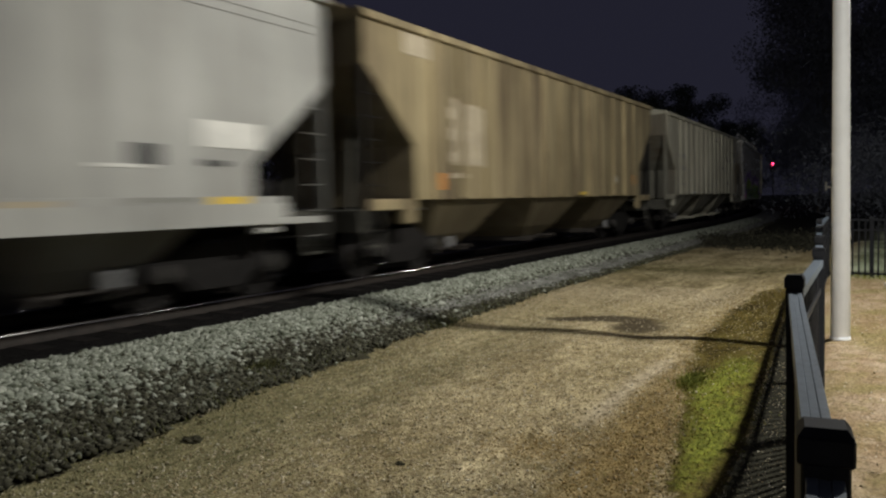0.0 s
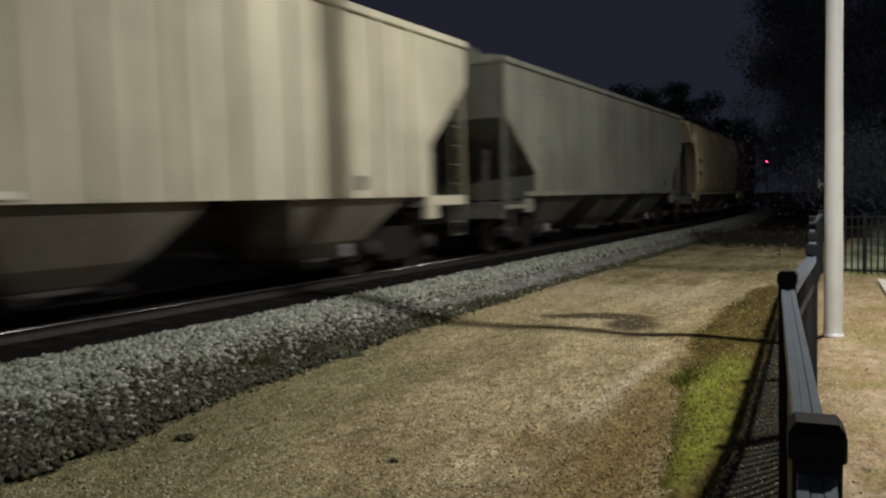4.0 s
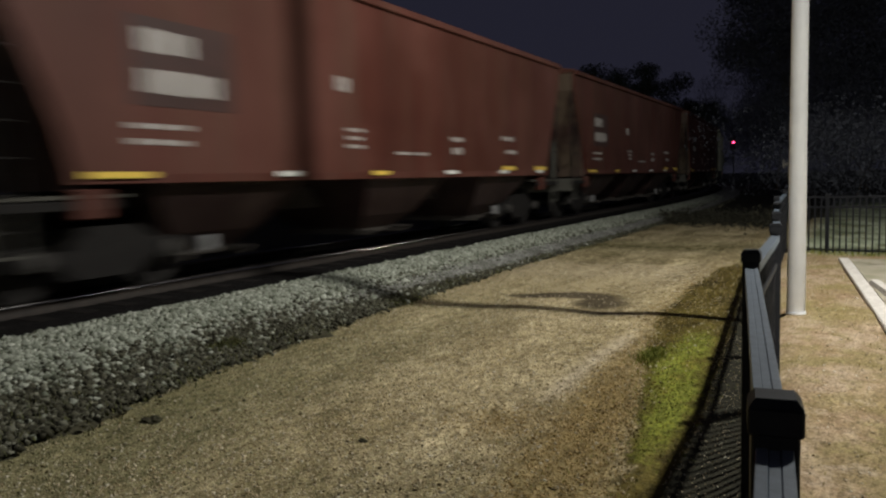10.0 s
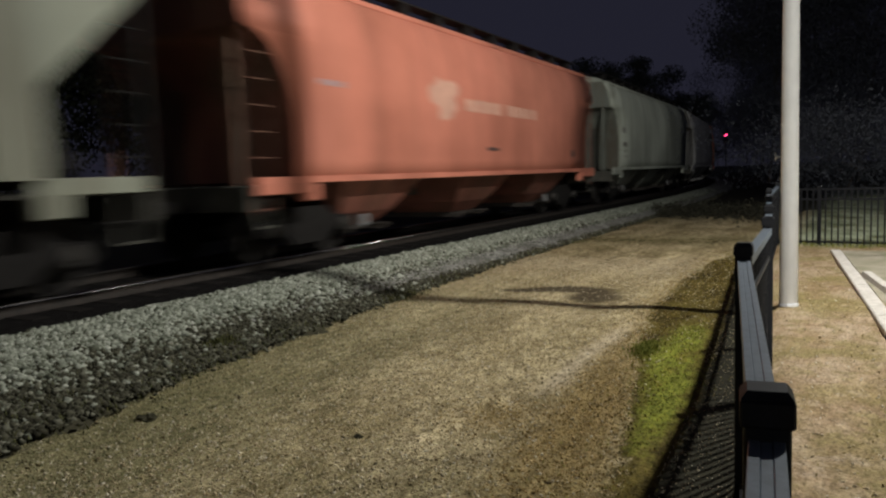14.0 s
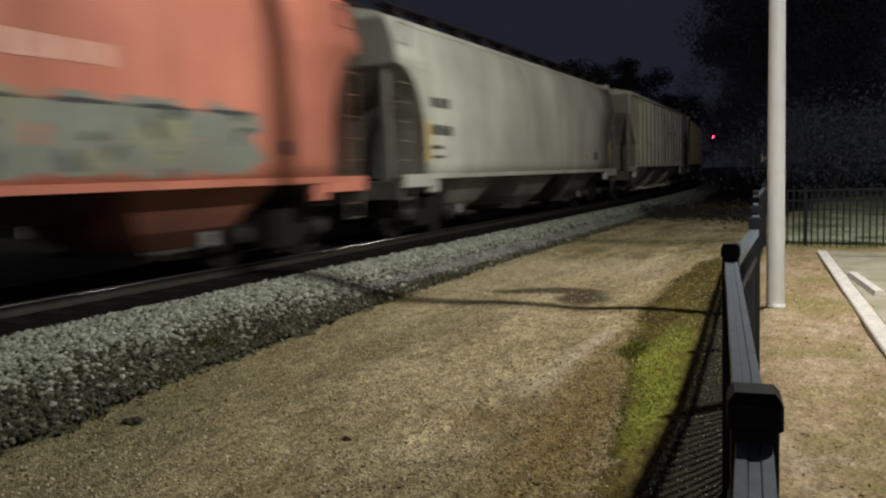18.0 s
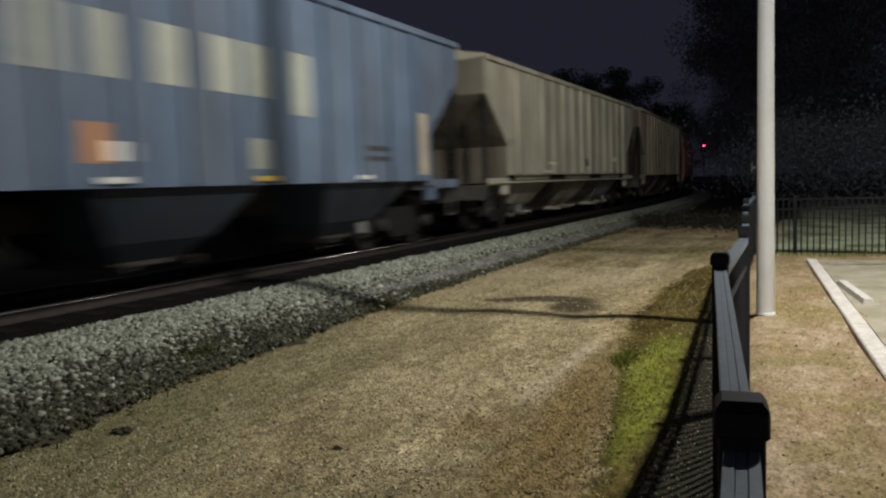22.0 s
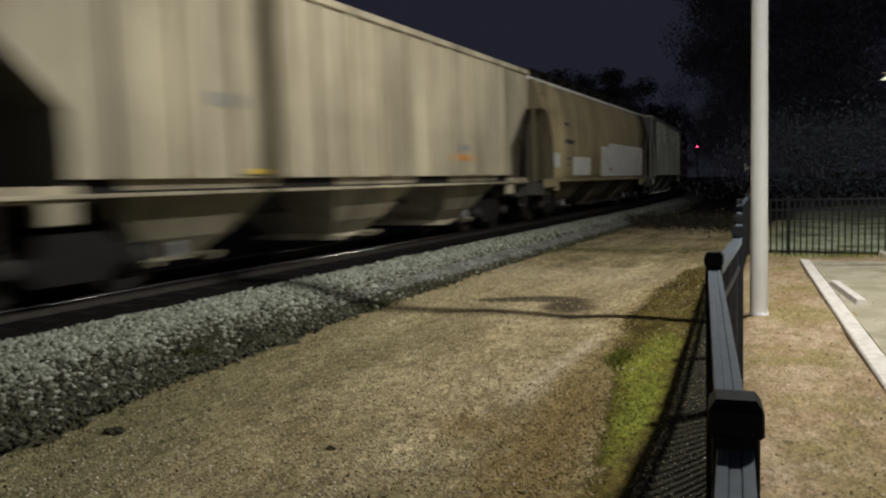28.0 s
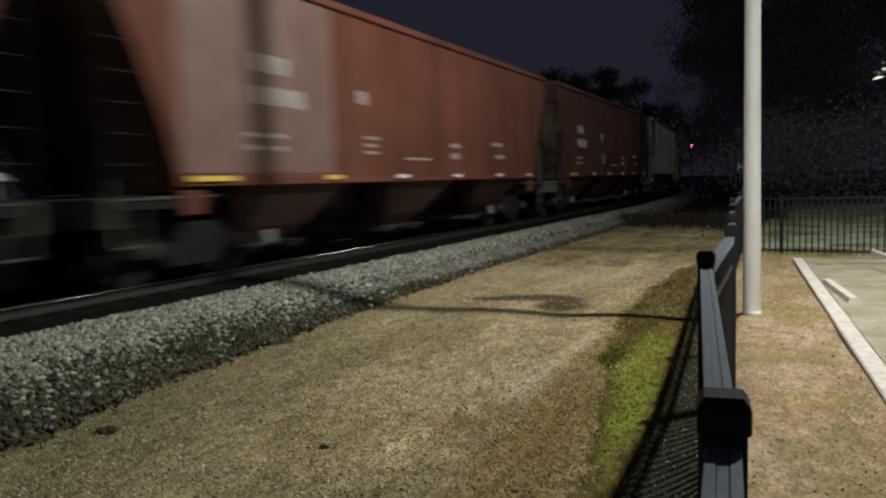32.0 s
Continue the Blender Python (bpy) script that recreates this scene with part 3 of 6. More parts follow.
def ballast_stones():
    r = rng_of(3)
    n = 125000
    y = 2.0 + 46 * r.random(n) ** 1.55
    off = r.uniform(1.74, 4.0, n)
    toe = foot(y)
    keep = (off < toe + np.abs(r.normal(0, 0.09, n)) - 0.03) & (r.random(n) < np.interp(off, [2.3, 2.9], [1.0, 0.6]))
    y, off = y[keep], off[keep]
    size = r.uniform(0.018, 0.038, len(y)) * np.where(r.random(len(y)) < 0.12, 1.35, 1)
    pos = np.stack([TRACK_X + off - np.maximum(y - BEND_Y, 0) ** 2 / (2 * BEND_R), y, slope_z(off, y) + size * 0.3], 1)
    frac = np.clip((off - 2.15) / (foot(y) - 2.15), 0, 1)
    low = r.random(len(y)) < np.interp(frac + 0.1 * np.sin(3.1 * y + 2 * off) * np.sin(1.7 * y + 5 * off) + 0.07 * np.sin(11 * y) * np.sin(9 * off), [0, 0.14, 0.34, 0.52, 0.85], [0.03, 0.12, 0.52, 0.84, 0.98])
    size = np.where(low, size * 0.8, size)
    v8 = OCTA
    for name, sel, m, lab in (("ballast_stones", ~low, M_STONE, "pale grey angular ballast stones on the embankment"), ("dirty_ballast_stones", low, M_DIRTSTONE, "dark soil-stained ballast stones along the foot of the embankment")):
        me = scatter_mesh(name, v8[0], v8[1], pos[sel], size[sel] * 1.25, m, r, 0.66, False)
        tagged(new(name, me), lab, "ballast", kind="stuff")


ballast_stones()


def gravel_pebbles():
    r = rng_of(5)
    n = 100000
    y = 1.9 + 12 * r.random(n) ** 1.45
    x = r.uniform(-5.3, -1.0, n)
    size = r.uniform(0.003, 0.0075, n) * np.where(r.random(n) < 0.07, 1.8, 1)
    pos = np.stack([x, y, ground_z(x, y) + size * 0.3], 1)
    worn = np.exp(-((x + 2.0) / 0.14) ** 2) * np.interp(y, [4.9, 5.5, 7.4, 8.2], [0, 1, 1, 0]) > r.random(n)
    in_patch = np.exp(-(((x + 3.5) / 0.8) ** 2 + ((y - 9.98) / 0.3) ** 2)) + np.exp(-(((x + 2.88) / 0.36) ** 2 + ((y - 9.5) / 0.4) ** 2)) > 0.35
    c, wd, amp = green_strip(y)
    worn |= in_patch | (amp * np.exp(-((x - c) / wd) ** 2) > 0.3)
    worn |= (x > verge_edge(y) + r.normal(0, 0.08, n)) & (y > 7.3) & (r.random(n) < 0.85)
    brown = (brown_share(x, y) + r.normal(0, 0.2, n) > 0.5) & ~worn
    grey = (0.9 * soft(-x, 2.8, 4.6) * np.interp(y, [0, 4.5, 8, 12], [1, 1, 0.45, 0.1]) > r.random(n)) & ~brown & ~worn
    for sel, m, lab in ((brown, M_BROWNPEBBLE, "brown soil-stained gravel crumbs beside the verge"), (grey, M_GREYPEBBLE, "dull greenish gravel crumbs near the embankment"), (~brown & ~grey & ~worn, M_PEBBLE, "loose tan gravel pebbles strewn over the lane")):
        tagged(new("gravel_pebbles", scatter_mesh("gravel_pebbles", *OCTA, pos[sel], size[sel], m, r, 0.85, False)), lab, "gravel", kind="stuff")


gravel_pebbles()


def blades(name, pts, height, material, seed, label, lean=0.5):
    r = rng_of(seed)
    n = len(pts)
    a = r.uniform(0, 2 * math.pi, n)
    h = height * r.uniform(0.5, 1.2, n)
    w = r.uniform(0.003, 0.006, n)
    d = np.stack([np.cos(a), np.sin(a), np.zeros(n)], 1)
    side = np.stack([-np.sin(a), np.cos(a), np.zeros(n)], 1)
    up = np.array([0, 0, 1.0])
    k = r.uniform(0.1, lean, n)
    mid = pts + d * (h * k * 0.35)[:, None] + up * (h * 0.6)[:, None]
    tip = pts + d * (h * k)[:, None] + up * h[:, None]
    v = np.stack([pts - side * w[:, None], pts + side * w[:, None], mid - side * w[:, None] * 0.8, mid + side * w[:, None] * 0.8, tip], 1).reshape(-1, 3)
    base = (np.arange(n) * 5)[:, None, None]
    f = (np.array([(0, 1, 3), (0, 3, 2), (2, 3, 4)])[None] + base).reshape(-1, 3)
    return tagged(new(name, quick_mesh(name, v, f, material)), label, "grass", kind="stuff")


def verge_grass():
    r = rng_of(8)

    def field(n, x0, x1, y0, y1, keep):
        x, y = r.uniform(x0, x1, n), r.uniform(y0, y1, n)
        k = keep(x, y) > r.random(n)
        x, y = x[k], y[k]
        return np.stack([x, y, ground_z(x, y) - 0.004], 1)

    def green(x, y):
        c, wd, amp = green_strip(y)
        return 0.85 * amp * np.exp(-((x - c) / wd) ** 2) * (0.55 + 0.45 * np.sin(7 * x + 3 * y) * np.sin(5 * y))

    blades("verge_grass", field(40000, -1.9, -0.6, 2.0, 9.5, green), 0.016, M_GRASS, 11, "short bright green grass along the fence", 1.6)

    def dry(x, y):
        c = np.interp(y, [2, 5, 8, 11, 14], [-1.15, -1.35, -1.5, -1.65, -1.75])
        return 0.5 * np.exp(-((x - c) / 0.3) ** 2)

    blades("dry_verge_grass", field(40000, -2.4, -0.5, 1.5, 15.0, dry), 0.018, M_DRYGRASS, 12, "thin yellow-brown grass at the lane's edge", 0.9)
    tuft = np.stack([-1.58 + r.normal(0, 0.055, 900), 6.8 + r.normal(0, 0.17, 900), np.zeros(900)], 1)
    blades("grass_tuft", tuft, 0.04, M_TUFT, 13, "dense tuft of dark green grass on the verge", 0.7)
    # weeds at the foot of the embankment
    pts = []
    for cx, cy, sp, n in ((-5.45, 5.45, 0.12, 800), (-5.3, 8.6, 0.25, 260), (-5.15, 3.3, 0.5, 420), (-5.5, 16.5, 0.4, 260), (-5.45, 12.0, 0.4, 160)):
        pts.append(np.stack([cx + r.normal(0, sp * 0.5, n), cy + r.normal(0, sp, n), np.full(n, 0.02)], 1))
    yy = 2.5 + 24 * r.random(5000) ** 1.4
    kk = np.clip(np.sin(2.3 * yy) * np.sin(0.9 * yy + 1) + 0.45, 0, 1) > r.random(5000)
    yy = yy[kk]
    pts.append(np.stack([TRACK_X + foot(yy) + r.normal(-0.06, 0.1, len(yy)), yy, np.full(len(yy), 0.02)], 1))
    p = np.concatenate(pts)
    p[:, 2] = slope_z(p[:, 0] - TRACK_X, p[:, 1])
    blades("embankment_weeds", p, 0.05, M_WEED, 14, "dark scrubby weeds at the foot of the embankment", 1.2)
    blades("field_grass", field(9000, -2.0, 6.0, 15.6, 26.0, lambda x, y: 0.5 + 0.5 * np.sin(2 * y)), 0.03, M_DRYGRASS, 15, "thin mown grass beyond the picket fence")
    blades("fence_foot_grass", field(5000, -1.0, 5.0, 14.6, 15.9, lambda x, y: np.exp(-((y - 15.45) / 0.16) ** 2)), 0.09, M_GRASS, 16, "longer grass along the foot of the picket fence")
    blades("park_grass", field(5000, -0.7, 1.2, 1.5, 14.5, lambda x, y: (x > fence_x(y) + 0.15) * 0.35 * (0.5 + 0.5 * np.sin(3 * x + 1.7 * y) * np.sin(2.1 * y))), 0.022, M_DRYGRASS, 17, "sparse dry grass on trodden soil", 3.0)


verge_grass()


def lane_debris():
    """Dead leaf scraps and paler stones strewn over the lane, in drifts."""
    r = rng_of(22)
    n = 9000
    y = 2.2 + 12 * r.random(n) ** 1.5
    x = r.uniform(-5.2, -1.2, n)
    drift = 0.25 + 0.75 * np.clip(np.sin(1.9 * x + 0.8 * y + 1) * np.sin(1.1 * y - 0.9 * x) + 0.5 * np.exp(-((x + 3.3) / 0.7) ** 2 - ((y - 5.2) / 1.6) ** 2), 0, 1)
    k = drift > r.random(n)
    x, y = x[k], y[k]
    size = r.uniform(0.006, 0.015, len(x)) * np.where(r.random(len(x)) < 0.08, 1.9, 1)
    pos = np.stack([x, y, ground_z(x, y) + 0.004], 1)
    scrap = ([(1, 0, 0), (0, 0.5, 0.1), (-1, 0, 0), (0, -0.5, 0.1), (0, 0, -0.12)], [(0, 1, 4), (1, 2, 4), (2, 3, 4), (3, 0, 4), (0, 2, 1), (0, 3, 2)])
    tagged(new("lane_leaf_litter", scatter_mesh("lane_leaf_litter", *scrap, pos, size, M_DEBRIS, r, 0.6, False)), "dark brown dead leaf scraps strewn over gravel", "leaf litter", kind="stuff")
    n = 3000
    y, x = 2.2 + 12 * r.random(n) ** 1.5, r.uniform(-5.2, -1.2, n)
    size = r.uniform(0.006, 0.014, n)
    pos = np.stack([x, y, ground_z(x, y) + size * 0.2], 1)
    tagged(new("gravel_stones", scatter_mesh("gravel_stones", *OCTA, pos, size, M_PALESTONE, r, 0.6, False)), "pale larger stones scattered in tan gravel", "gravel", kind="stuff")


lane_debris()


def litter():
    r = rng_of(21)
    n = 2600
    y = 1.2 + 13.5 * r.random(n) ** 1.4
    x = r.uniform(-1.0, 1.1, n)
    k = (x > fence_x(y) + 0.1) & (x < np.interp(y, [5.9, 9.5, 14.2], [0.46, 0.16, -0.2]))
    x, y = x[k], y[k]
    size = r.uniform(0.006, 0.018, len(x))
    pos = np.stack([x, y, ground_z(x, y) + 0.004], 1)
    me = scatter_mesh("leaf_litter", [(1, 0, 0), (0, 0.5, 0.1), (-1, 0, 0), (0, -0.5, 0.1), (0, 0, -0.12)], [(0, 1, 4), (1, 2, 4), (2, 3, 4), (3, 0, 4), (0, 2, 1), (0, 3, 2)], pos, size, M_LITTER, r, 0.5, False)
    n = 1500
    y = 2.0 + 6 * r.random(n) ** 1.3
    x = fence_x(y) - r.uniform(0.02, 0.45, n)
    pos = np.stack([x, y, ground_z(x, y) + 0.006], 1)
    tagged(new("fence_foot_litter", scatter_mesh("fence_foot_litter", *OCTA, pos, r.uniform(0.003, 0.007, n), M_LITTER, r, 0.6, False)), "pale stone chips and dry scraps under the fence", "leaf litter", kind="stuff")
    tagged(new("leaf_litter", me), "dry brown leaf scraps and wood chips on the soil", "leaf litter", kind="stuff")


litter()


def clod(name, x, y, size, seed, material, label):
    """One lumpy clod."""
    bm = bmesh.new()
    bmesh.ops.create_icosphere(bm, subdivisions=3, radius=size)
    for v in bm.verts:
        v.co *= 1 + 0.55 * noise.noise(v.co * (1.6 / size) + Vector((seed, 0, 0)))
        v.co.x *= 1.5
        v.co.z = max(v.co.z * 0.6, -0.01) + 0.006
    o = tagged(new(name, mesh_of(name, bm, material)), label, "clod")
    o.location = (x, y, float(ground_z(np.array(x), np.array(y))))


clod("soil_clod", -4.38, 3.6, 0.05, 31, M_SOIL, "dark clod of soil and roots on gravel")
clod("dark_stone", -2.74, 3.86, 0.022, 32, M_SOIL, "small dark stone lying on gravel")

clod("grass_clod", 0.32, 2.75, 0.035, 33, M_SOIL, "small dark clod of turf on trodden soil")

# ---- rails and ties ----
RAIL = [(-0.07, 0.31), (0.07, 0.31), (0.07, 0.325), (0.012, 0.34), (0.012, 0.42), (0.035, 0.43), (0.035, 0.452), (-0.035, 0.452), (-0.035, 0.43), (-0.012, 0.42), (-0.012, 0.34), (-0.07, 0.325)]
for side in (1, -1):
    rail = tagged(new("rail", sweep("rail", [(side * 0.7525 + o, z) for o, z in RAIL], STATIONS, M_RAIL, True)), "rusty steel rail with a polished running surface", "rail", "rails", "structure")
    part("running_surface", sweep("running_surface", [(side * 0.7525 + o, z) for o, z in ((0.0385, 0.43), (0.0345, 0.4425), (0.027, 0.4535), (0.015, 0.459), (0.0, 0.4605), (-0.015, 0.459), (-0.027, 0.4535), (-0.0345, 0.4425), (-0.0385, 0.43))], STATIONS, M_RAILTOP), M_RAILTOP, rail, "polished bright steel rail head")

tie_me = mesh_of("tie", boxm(-1.3, 1.3, -0.115, 0.115, 0.16, 0.323, 0.012), M_TIE)
for k in range(150):
    x, y, a = track(-3 + 0.52 * k)
    part("tie", tie_me, None, track_bed, at=pose(x, y, 0, 0, 0, math.degrees(a)))


# ---- fence ----
def fence_post(x, y, h, parent, turn=0.0, w=0.072, z0=0.0):
    bm = boxm(-w / 2, w / 2, -w / 2, w / 2, z0, h - 0.05, 0.004)
    p = part("post", bm, M_FENCE, parent, at=pose(x, y, 0, 0, 0, turn))
    c = w / 2 + 0.006
    bm = bmesh.new()
    box(bm, -c, c, -c, c, h - 0.06, h - 0.014, 0.004)
    a = [bm.verts.new((sx * c * 0.97, sy * c * 0.97, h - 0.014)) for sx, sy in ((-1, -1), (1, -1), (1, 1), (-1, 1))]
    b = [bm.verts.new((sx * c * 0.72, sy * c * 0.72, h)) for sx, sy in ((-1, -1), (1, -1), (1, 1), (-1, 1))]
    for i in range(4):
        bm.faces.new((a[i], a[(i + 1) % 4], b[(i + 1) % 4], b[i]))
    bm.faces.new(b)
    part("post_cap", bm, M_FENCE, p, "bevelled black cap")
    return p


def rail_bar(p, q, z, w, h, name, parent, label="", material=None):
    """A grooved bar between two posts."""
    d = Vector((q[0] - p[0], q[1] - p[1], 0))
    L = d.length
    bm = bmesh.new()
    for u0, u1, t in ((-w / 2, -w / 6, h), (-w / 6, w / 6, h - 0.002), (w / 6, w / 2, h)):
        box(bm, u0, u1, 0, L, 0, t, 0.0015)
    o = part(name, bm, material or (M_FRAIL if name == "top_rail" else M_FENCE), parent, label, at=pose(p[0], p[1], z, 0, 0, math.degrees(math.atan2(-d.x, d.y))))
    return o


def mesh_panel(p, q, z0, z1, parent, step=0.05, wire=0.0022):
    d = Vector((q[0] - p[0], q[1] - p[1], 0))
    L, H = d.length, z1 - z0
    v, f = [], []

    def strand(a, b, off):
        k = len(v)
        w = Vector((0, b[0] - a[0], b[1] - a[1])).normalized()
        n = Vector((0, -w.z, w.y)) * wire
        for e in (a, b):
            c = Vector((off, e[0], e[1]))
            v.extend([c + n, c - n * 0.5 + Vector((wire, 0, 0)), c - n * 0.5 - Vector((wire, 0, 0))])
        f.extend([(k, k + 1, k + 4, k + 3), (k + 1, k + 2, k + 5, k + 4), (k + 2, k, k + 3, k + 5)])

    t = -H
    while t < L:
        a0, b0 = max(t, 0), min(t + H, L)
        strand((a0, z0 + a0 - t), (b0, z0 + b0 - t), 0.0)
        strand((a0, z1 - (a0 - t)), (b0, z1 - (b0 - t)), 0.002)
        t += step
    o = part("wire_mesh", quick_mesh("wire_mesh", np.array([tuple(c) for c in v]), np.array(f), M_WIRE), None, parent, "black diamond wire mesh", at=pose(p[0], p[1], 0, 0, 0, math.degrees(math.atan2(-d.x, d.y))))
    o["kind"] = "stuff"
    return o


picket_near = mesh_of("picket", boxm(-0.008, 0.008, -0.008, 0.008, 0.06, 1.16), M_FENCE)


def near_fence():
    e = tagged(new("lane_fence"), "black metal fence with capped posts and wire mesh", "fence")
    e.location = (0, 0, 0)
    pts = [(x, y) for y, x in FENCE]
    for i, (x, y) in enumerate(pts):
        j = min(i, len(pts) - 2)
        turn = math.degrees(math.atan2(-(pts[j + 1][0] - pts[j][0]), pts[j + 1][1] - pts[j][1]))
        fence_post(x, y, 1.29, e, turn)
    for i in range(len(pts) - 1):
        p, q = pts[i], pts[i + 1]
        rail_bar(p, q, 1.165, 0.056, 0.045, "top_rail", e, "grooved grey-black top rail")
        rail_bar(p, q, 0.985, 0.034, 0.034, "mid_rail", e)
        rail_bar(p, q, 0.1, 0.034, 0.034, "bottom_rail", e)
        d = Vector((q[0] - p[0], q[1] - p[1], 0))
        if i <= 3:
            mesh_panel(p, q, 0.05, 0.99, e)
        else:
            n = int(d.length / 0.1)
            for k in range(1, n):
                c = Vector((*p, 0)) + d * (k / n)
                part("picket", picket_near, None, e, at=pose(c.x, c.y, 0, 0, 0, math.degrees(math.atan2(-d.x, d.y))))
    return e


near_fence()


def back_fence():
    e = tagged(new("picket_fence"), "black metal picket fence before a lit field", "fence")
    x0, y0, x1, y1 = -1.12, 15.95, 9.0, 14.6
    n = 5
    d = Vector(((x1 - x0) / n, (y1 - y0) / n, 0))
    pk = mesh_of("picket", boxm(-0.013, 0.013, -0.013, 0.013, 0.02, 1.13), M_FENCE)
    turn = math.degrees(math.atan2(-d.x, d.y))
    P = [(x0 + 0.73, y0 - 0.1)] + [(x0 + 0.73 + d.x * i, y0 - 0.1 + d.y * i) for i in range(1, n)]
    P = [(x0, y0)] + P
    for x, y in P[1:]:
        fence_post(x, y, 1.2, e, turn, 0.065)
    for p, q in zip(P[:-1], P[1:]):
        for z, nm in ((1.12, "top_rail"), (0.93, "mid_rail"), (0.12, "bottom_rail")):
            rail_bar(p, q, z, 0.036, 0.036, nm, e, "", M_FENCE)
        dd = Vector((q[0] - p[0], q[1] - p[1], 0))
        k = max(2, int(dd.length / 0.103))
        for i in range(1, k):
            part("picket", pk, None, e, at=pose(p[0] + dd.x * i / k, p[1] + dd.y * i / k, 0, 0, 0, turn))
    return e


back_fence()


# ---- flagpole, kerb, wheel stop ----
def flagpole():
    e = tagged(new("flagpole"), "tall round white-painted metal pole standing on soil", "pole")
    e.location = (-0.515, 8.97, 0.09)
    part("shaft", cyl(bmesh.new(), (0, 0, 0.02), (0, 0, 12.0), 0.095, 40, 0.05), M_POLE, e, smooth=True)
    part("base_ring", cyl(bmesh.new(), (0, 0, 0), (0, 0, 0.025), 0.101, 40), M_POLE, e, smooth=False)
    bm = cyl(bmesh.new(), (-0.085, -0.02, 1.63), (-0.145, -0.03, 1.63), 0.012, 8)
    cyl(bm, (-0.14, -0.03, 1.59), (-0.14, -0.03, 1.68), 0.008, 8)
    part("rope_cleat", bm, M_GRIME2, e, "small white rope cleat")
    part("cap", cyl(bmesh.new(), (0, 0, 12.0), (0, 0, 12.07), 0.062, 20, 0.03), M_POLE, e)
    return e


flagpole()


def kerb():
    e = tagged(new("kerb"), "pale concrete edging strip between soil and parking lot", "kerb", kind="structure")
    A, B = Vector((0.832, 2.2, 0)), Vector((-0.095, 14.4, 0))
    d = B - A
    n = 6
    L = d.length / n
    me = mesh_of("kerb_stone", boxm(-0.08, 0.08, 0.004, L - 0.004, 0.0, 0.15, 0.012), M_CONC)
    turn = math.degrees(math.atan2(-d.x, d.y))
    for i in range(n):
        c = A + d * (i / n)
        part("kerb_stone", me, None, e, at=pose(c.x, c.y, 0, 0, 0, turn))
    w = tagged(new("wheel_stop", mesh_of("wheel_stop", prism(bmesh.new(), [(-0.07, 0), (0.07, 0), (0.045, 0.085), (-0.045, 0.085)], -0.85, 0.85), M_CONC)), "weathered concrete wheel stop lying on the lot", "wheel stop")
    w.matrix_world = pose(0.41, 10.6, 0.09, 0, 0, 98)
    w2 = copy_thing(w, pose(1.25, 15.0, 0.09, 0, 0, 98))
    lot = new("parking_lot", mesh_of("parking_lot", boxm(0, 12, 1.0, 14.6, 0.0, 0.112), simple("lot_surface", (0.2, 0.195, 0.12), (0.42, 0.37, 0.3), 2.2, 0.95, 0, 0.2, 0.5, 0.01)))
    me = lot.data
    for v in me.vertices:
        if v.co.x < 1:
            v.co.x = 0.942 - (v.co.y - 2.2) * 0.076
    tagged(lot, "worn pale compacted parking lot surface", "parking lot", kind="structure")


kerb()


# ---- signal ----
def signal():
    m, nt, b = mat("red_lens", 0.3)
    b.inputs["Base Color"].default_value = (0.5, 0.01, 0.06, 1)
    b.inputs["Emission Color"].default_value = (1.0, 0.04, 0.14, 1)
    b.inputs["Emission Strength"].default_value = 14
    e = tagged(new("railway_signal"), "railway signal mast showing one red light", "signal")
    e.location = (-13.9, 107, 0)
    part("mast", cyl(bmesh.new(), (0, 0.25, 0), (0, 0.25, 6.6), 0.07, 10), M_STEEL, e)
    part("backboard", boxm(-0.3, 0.3, 0.06, 0.09, 4.6, 6.4), M_STEEL, e)
    part("head", boxm(-0.13, 0.13, -0.1, 0.2, 4.9, 6.1, 0.03), M_STEEL, e)
    for i, z in enumerate((5.55, 5.9, 5.2)):
        bm = cyl(bmesh.new(), (0, -0.1, z), (0, -0.125, z), 0.18 if i == 0 else 0.1, 16)
        part("lens", bm, m if i == 0 else M_STEEL, e, "glowing red lens" if i == 0 else "")
    part("ladder", boxm(0.12, 0.16, 0.2, 0.24, 0, 4.6), M_STEEL, e)
    bm = boxm(-0.3, 0.3, -0.3, 0.3, 0, 1.3, 0.03)
    part("case", bm, M_TRUCK, e, at=pose(2.0, 0.5, 0))


signal()


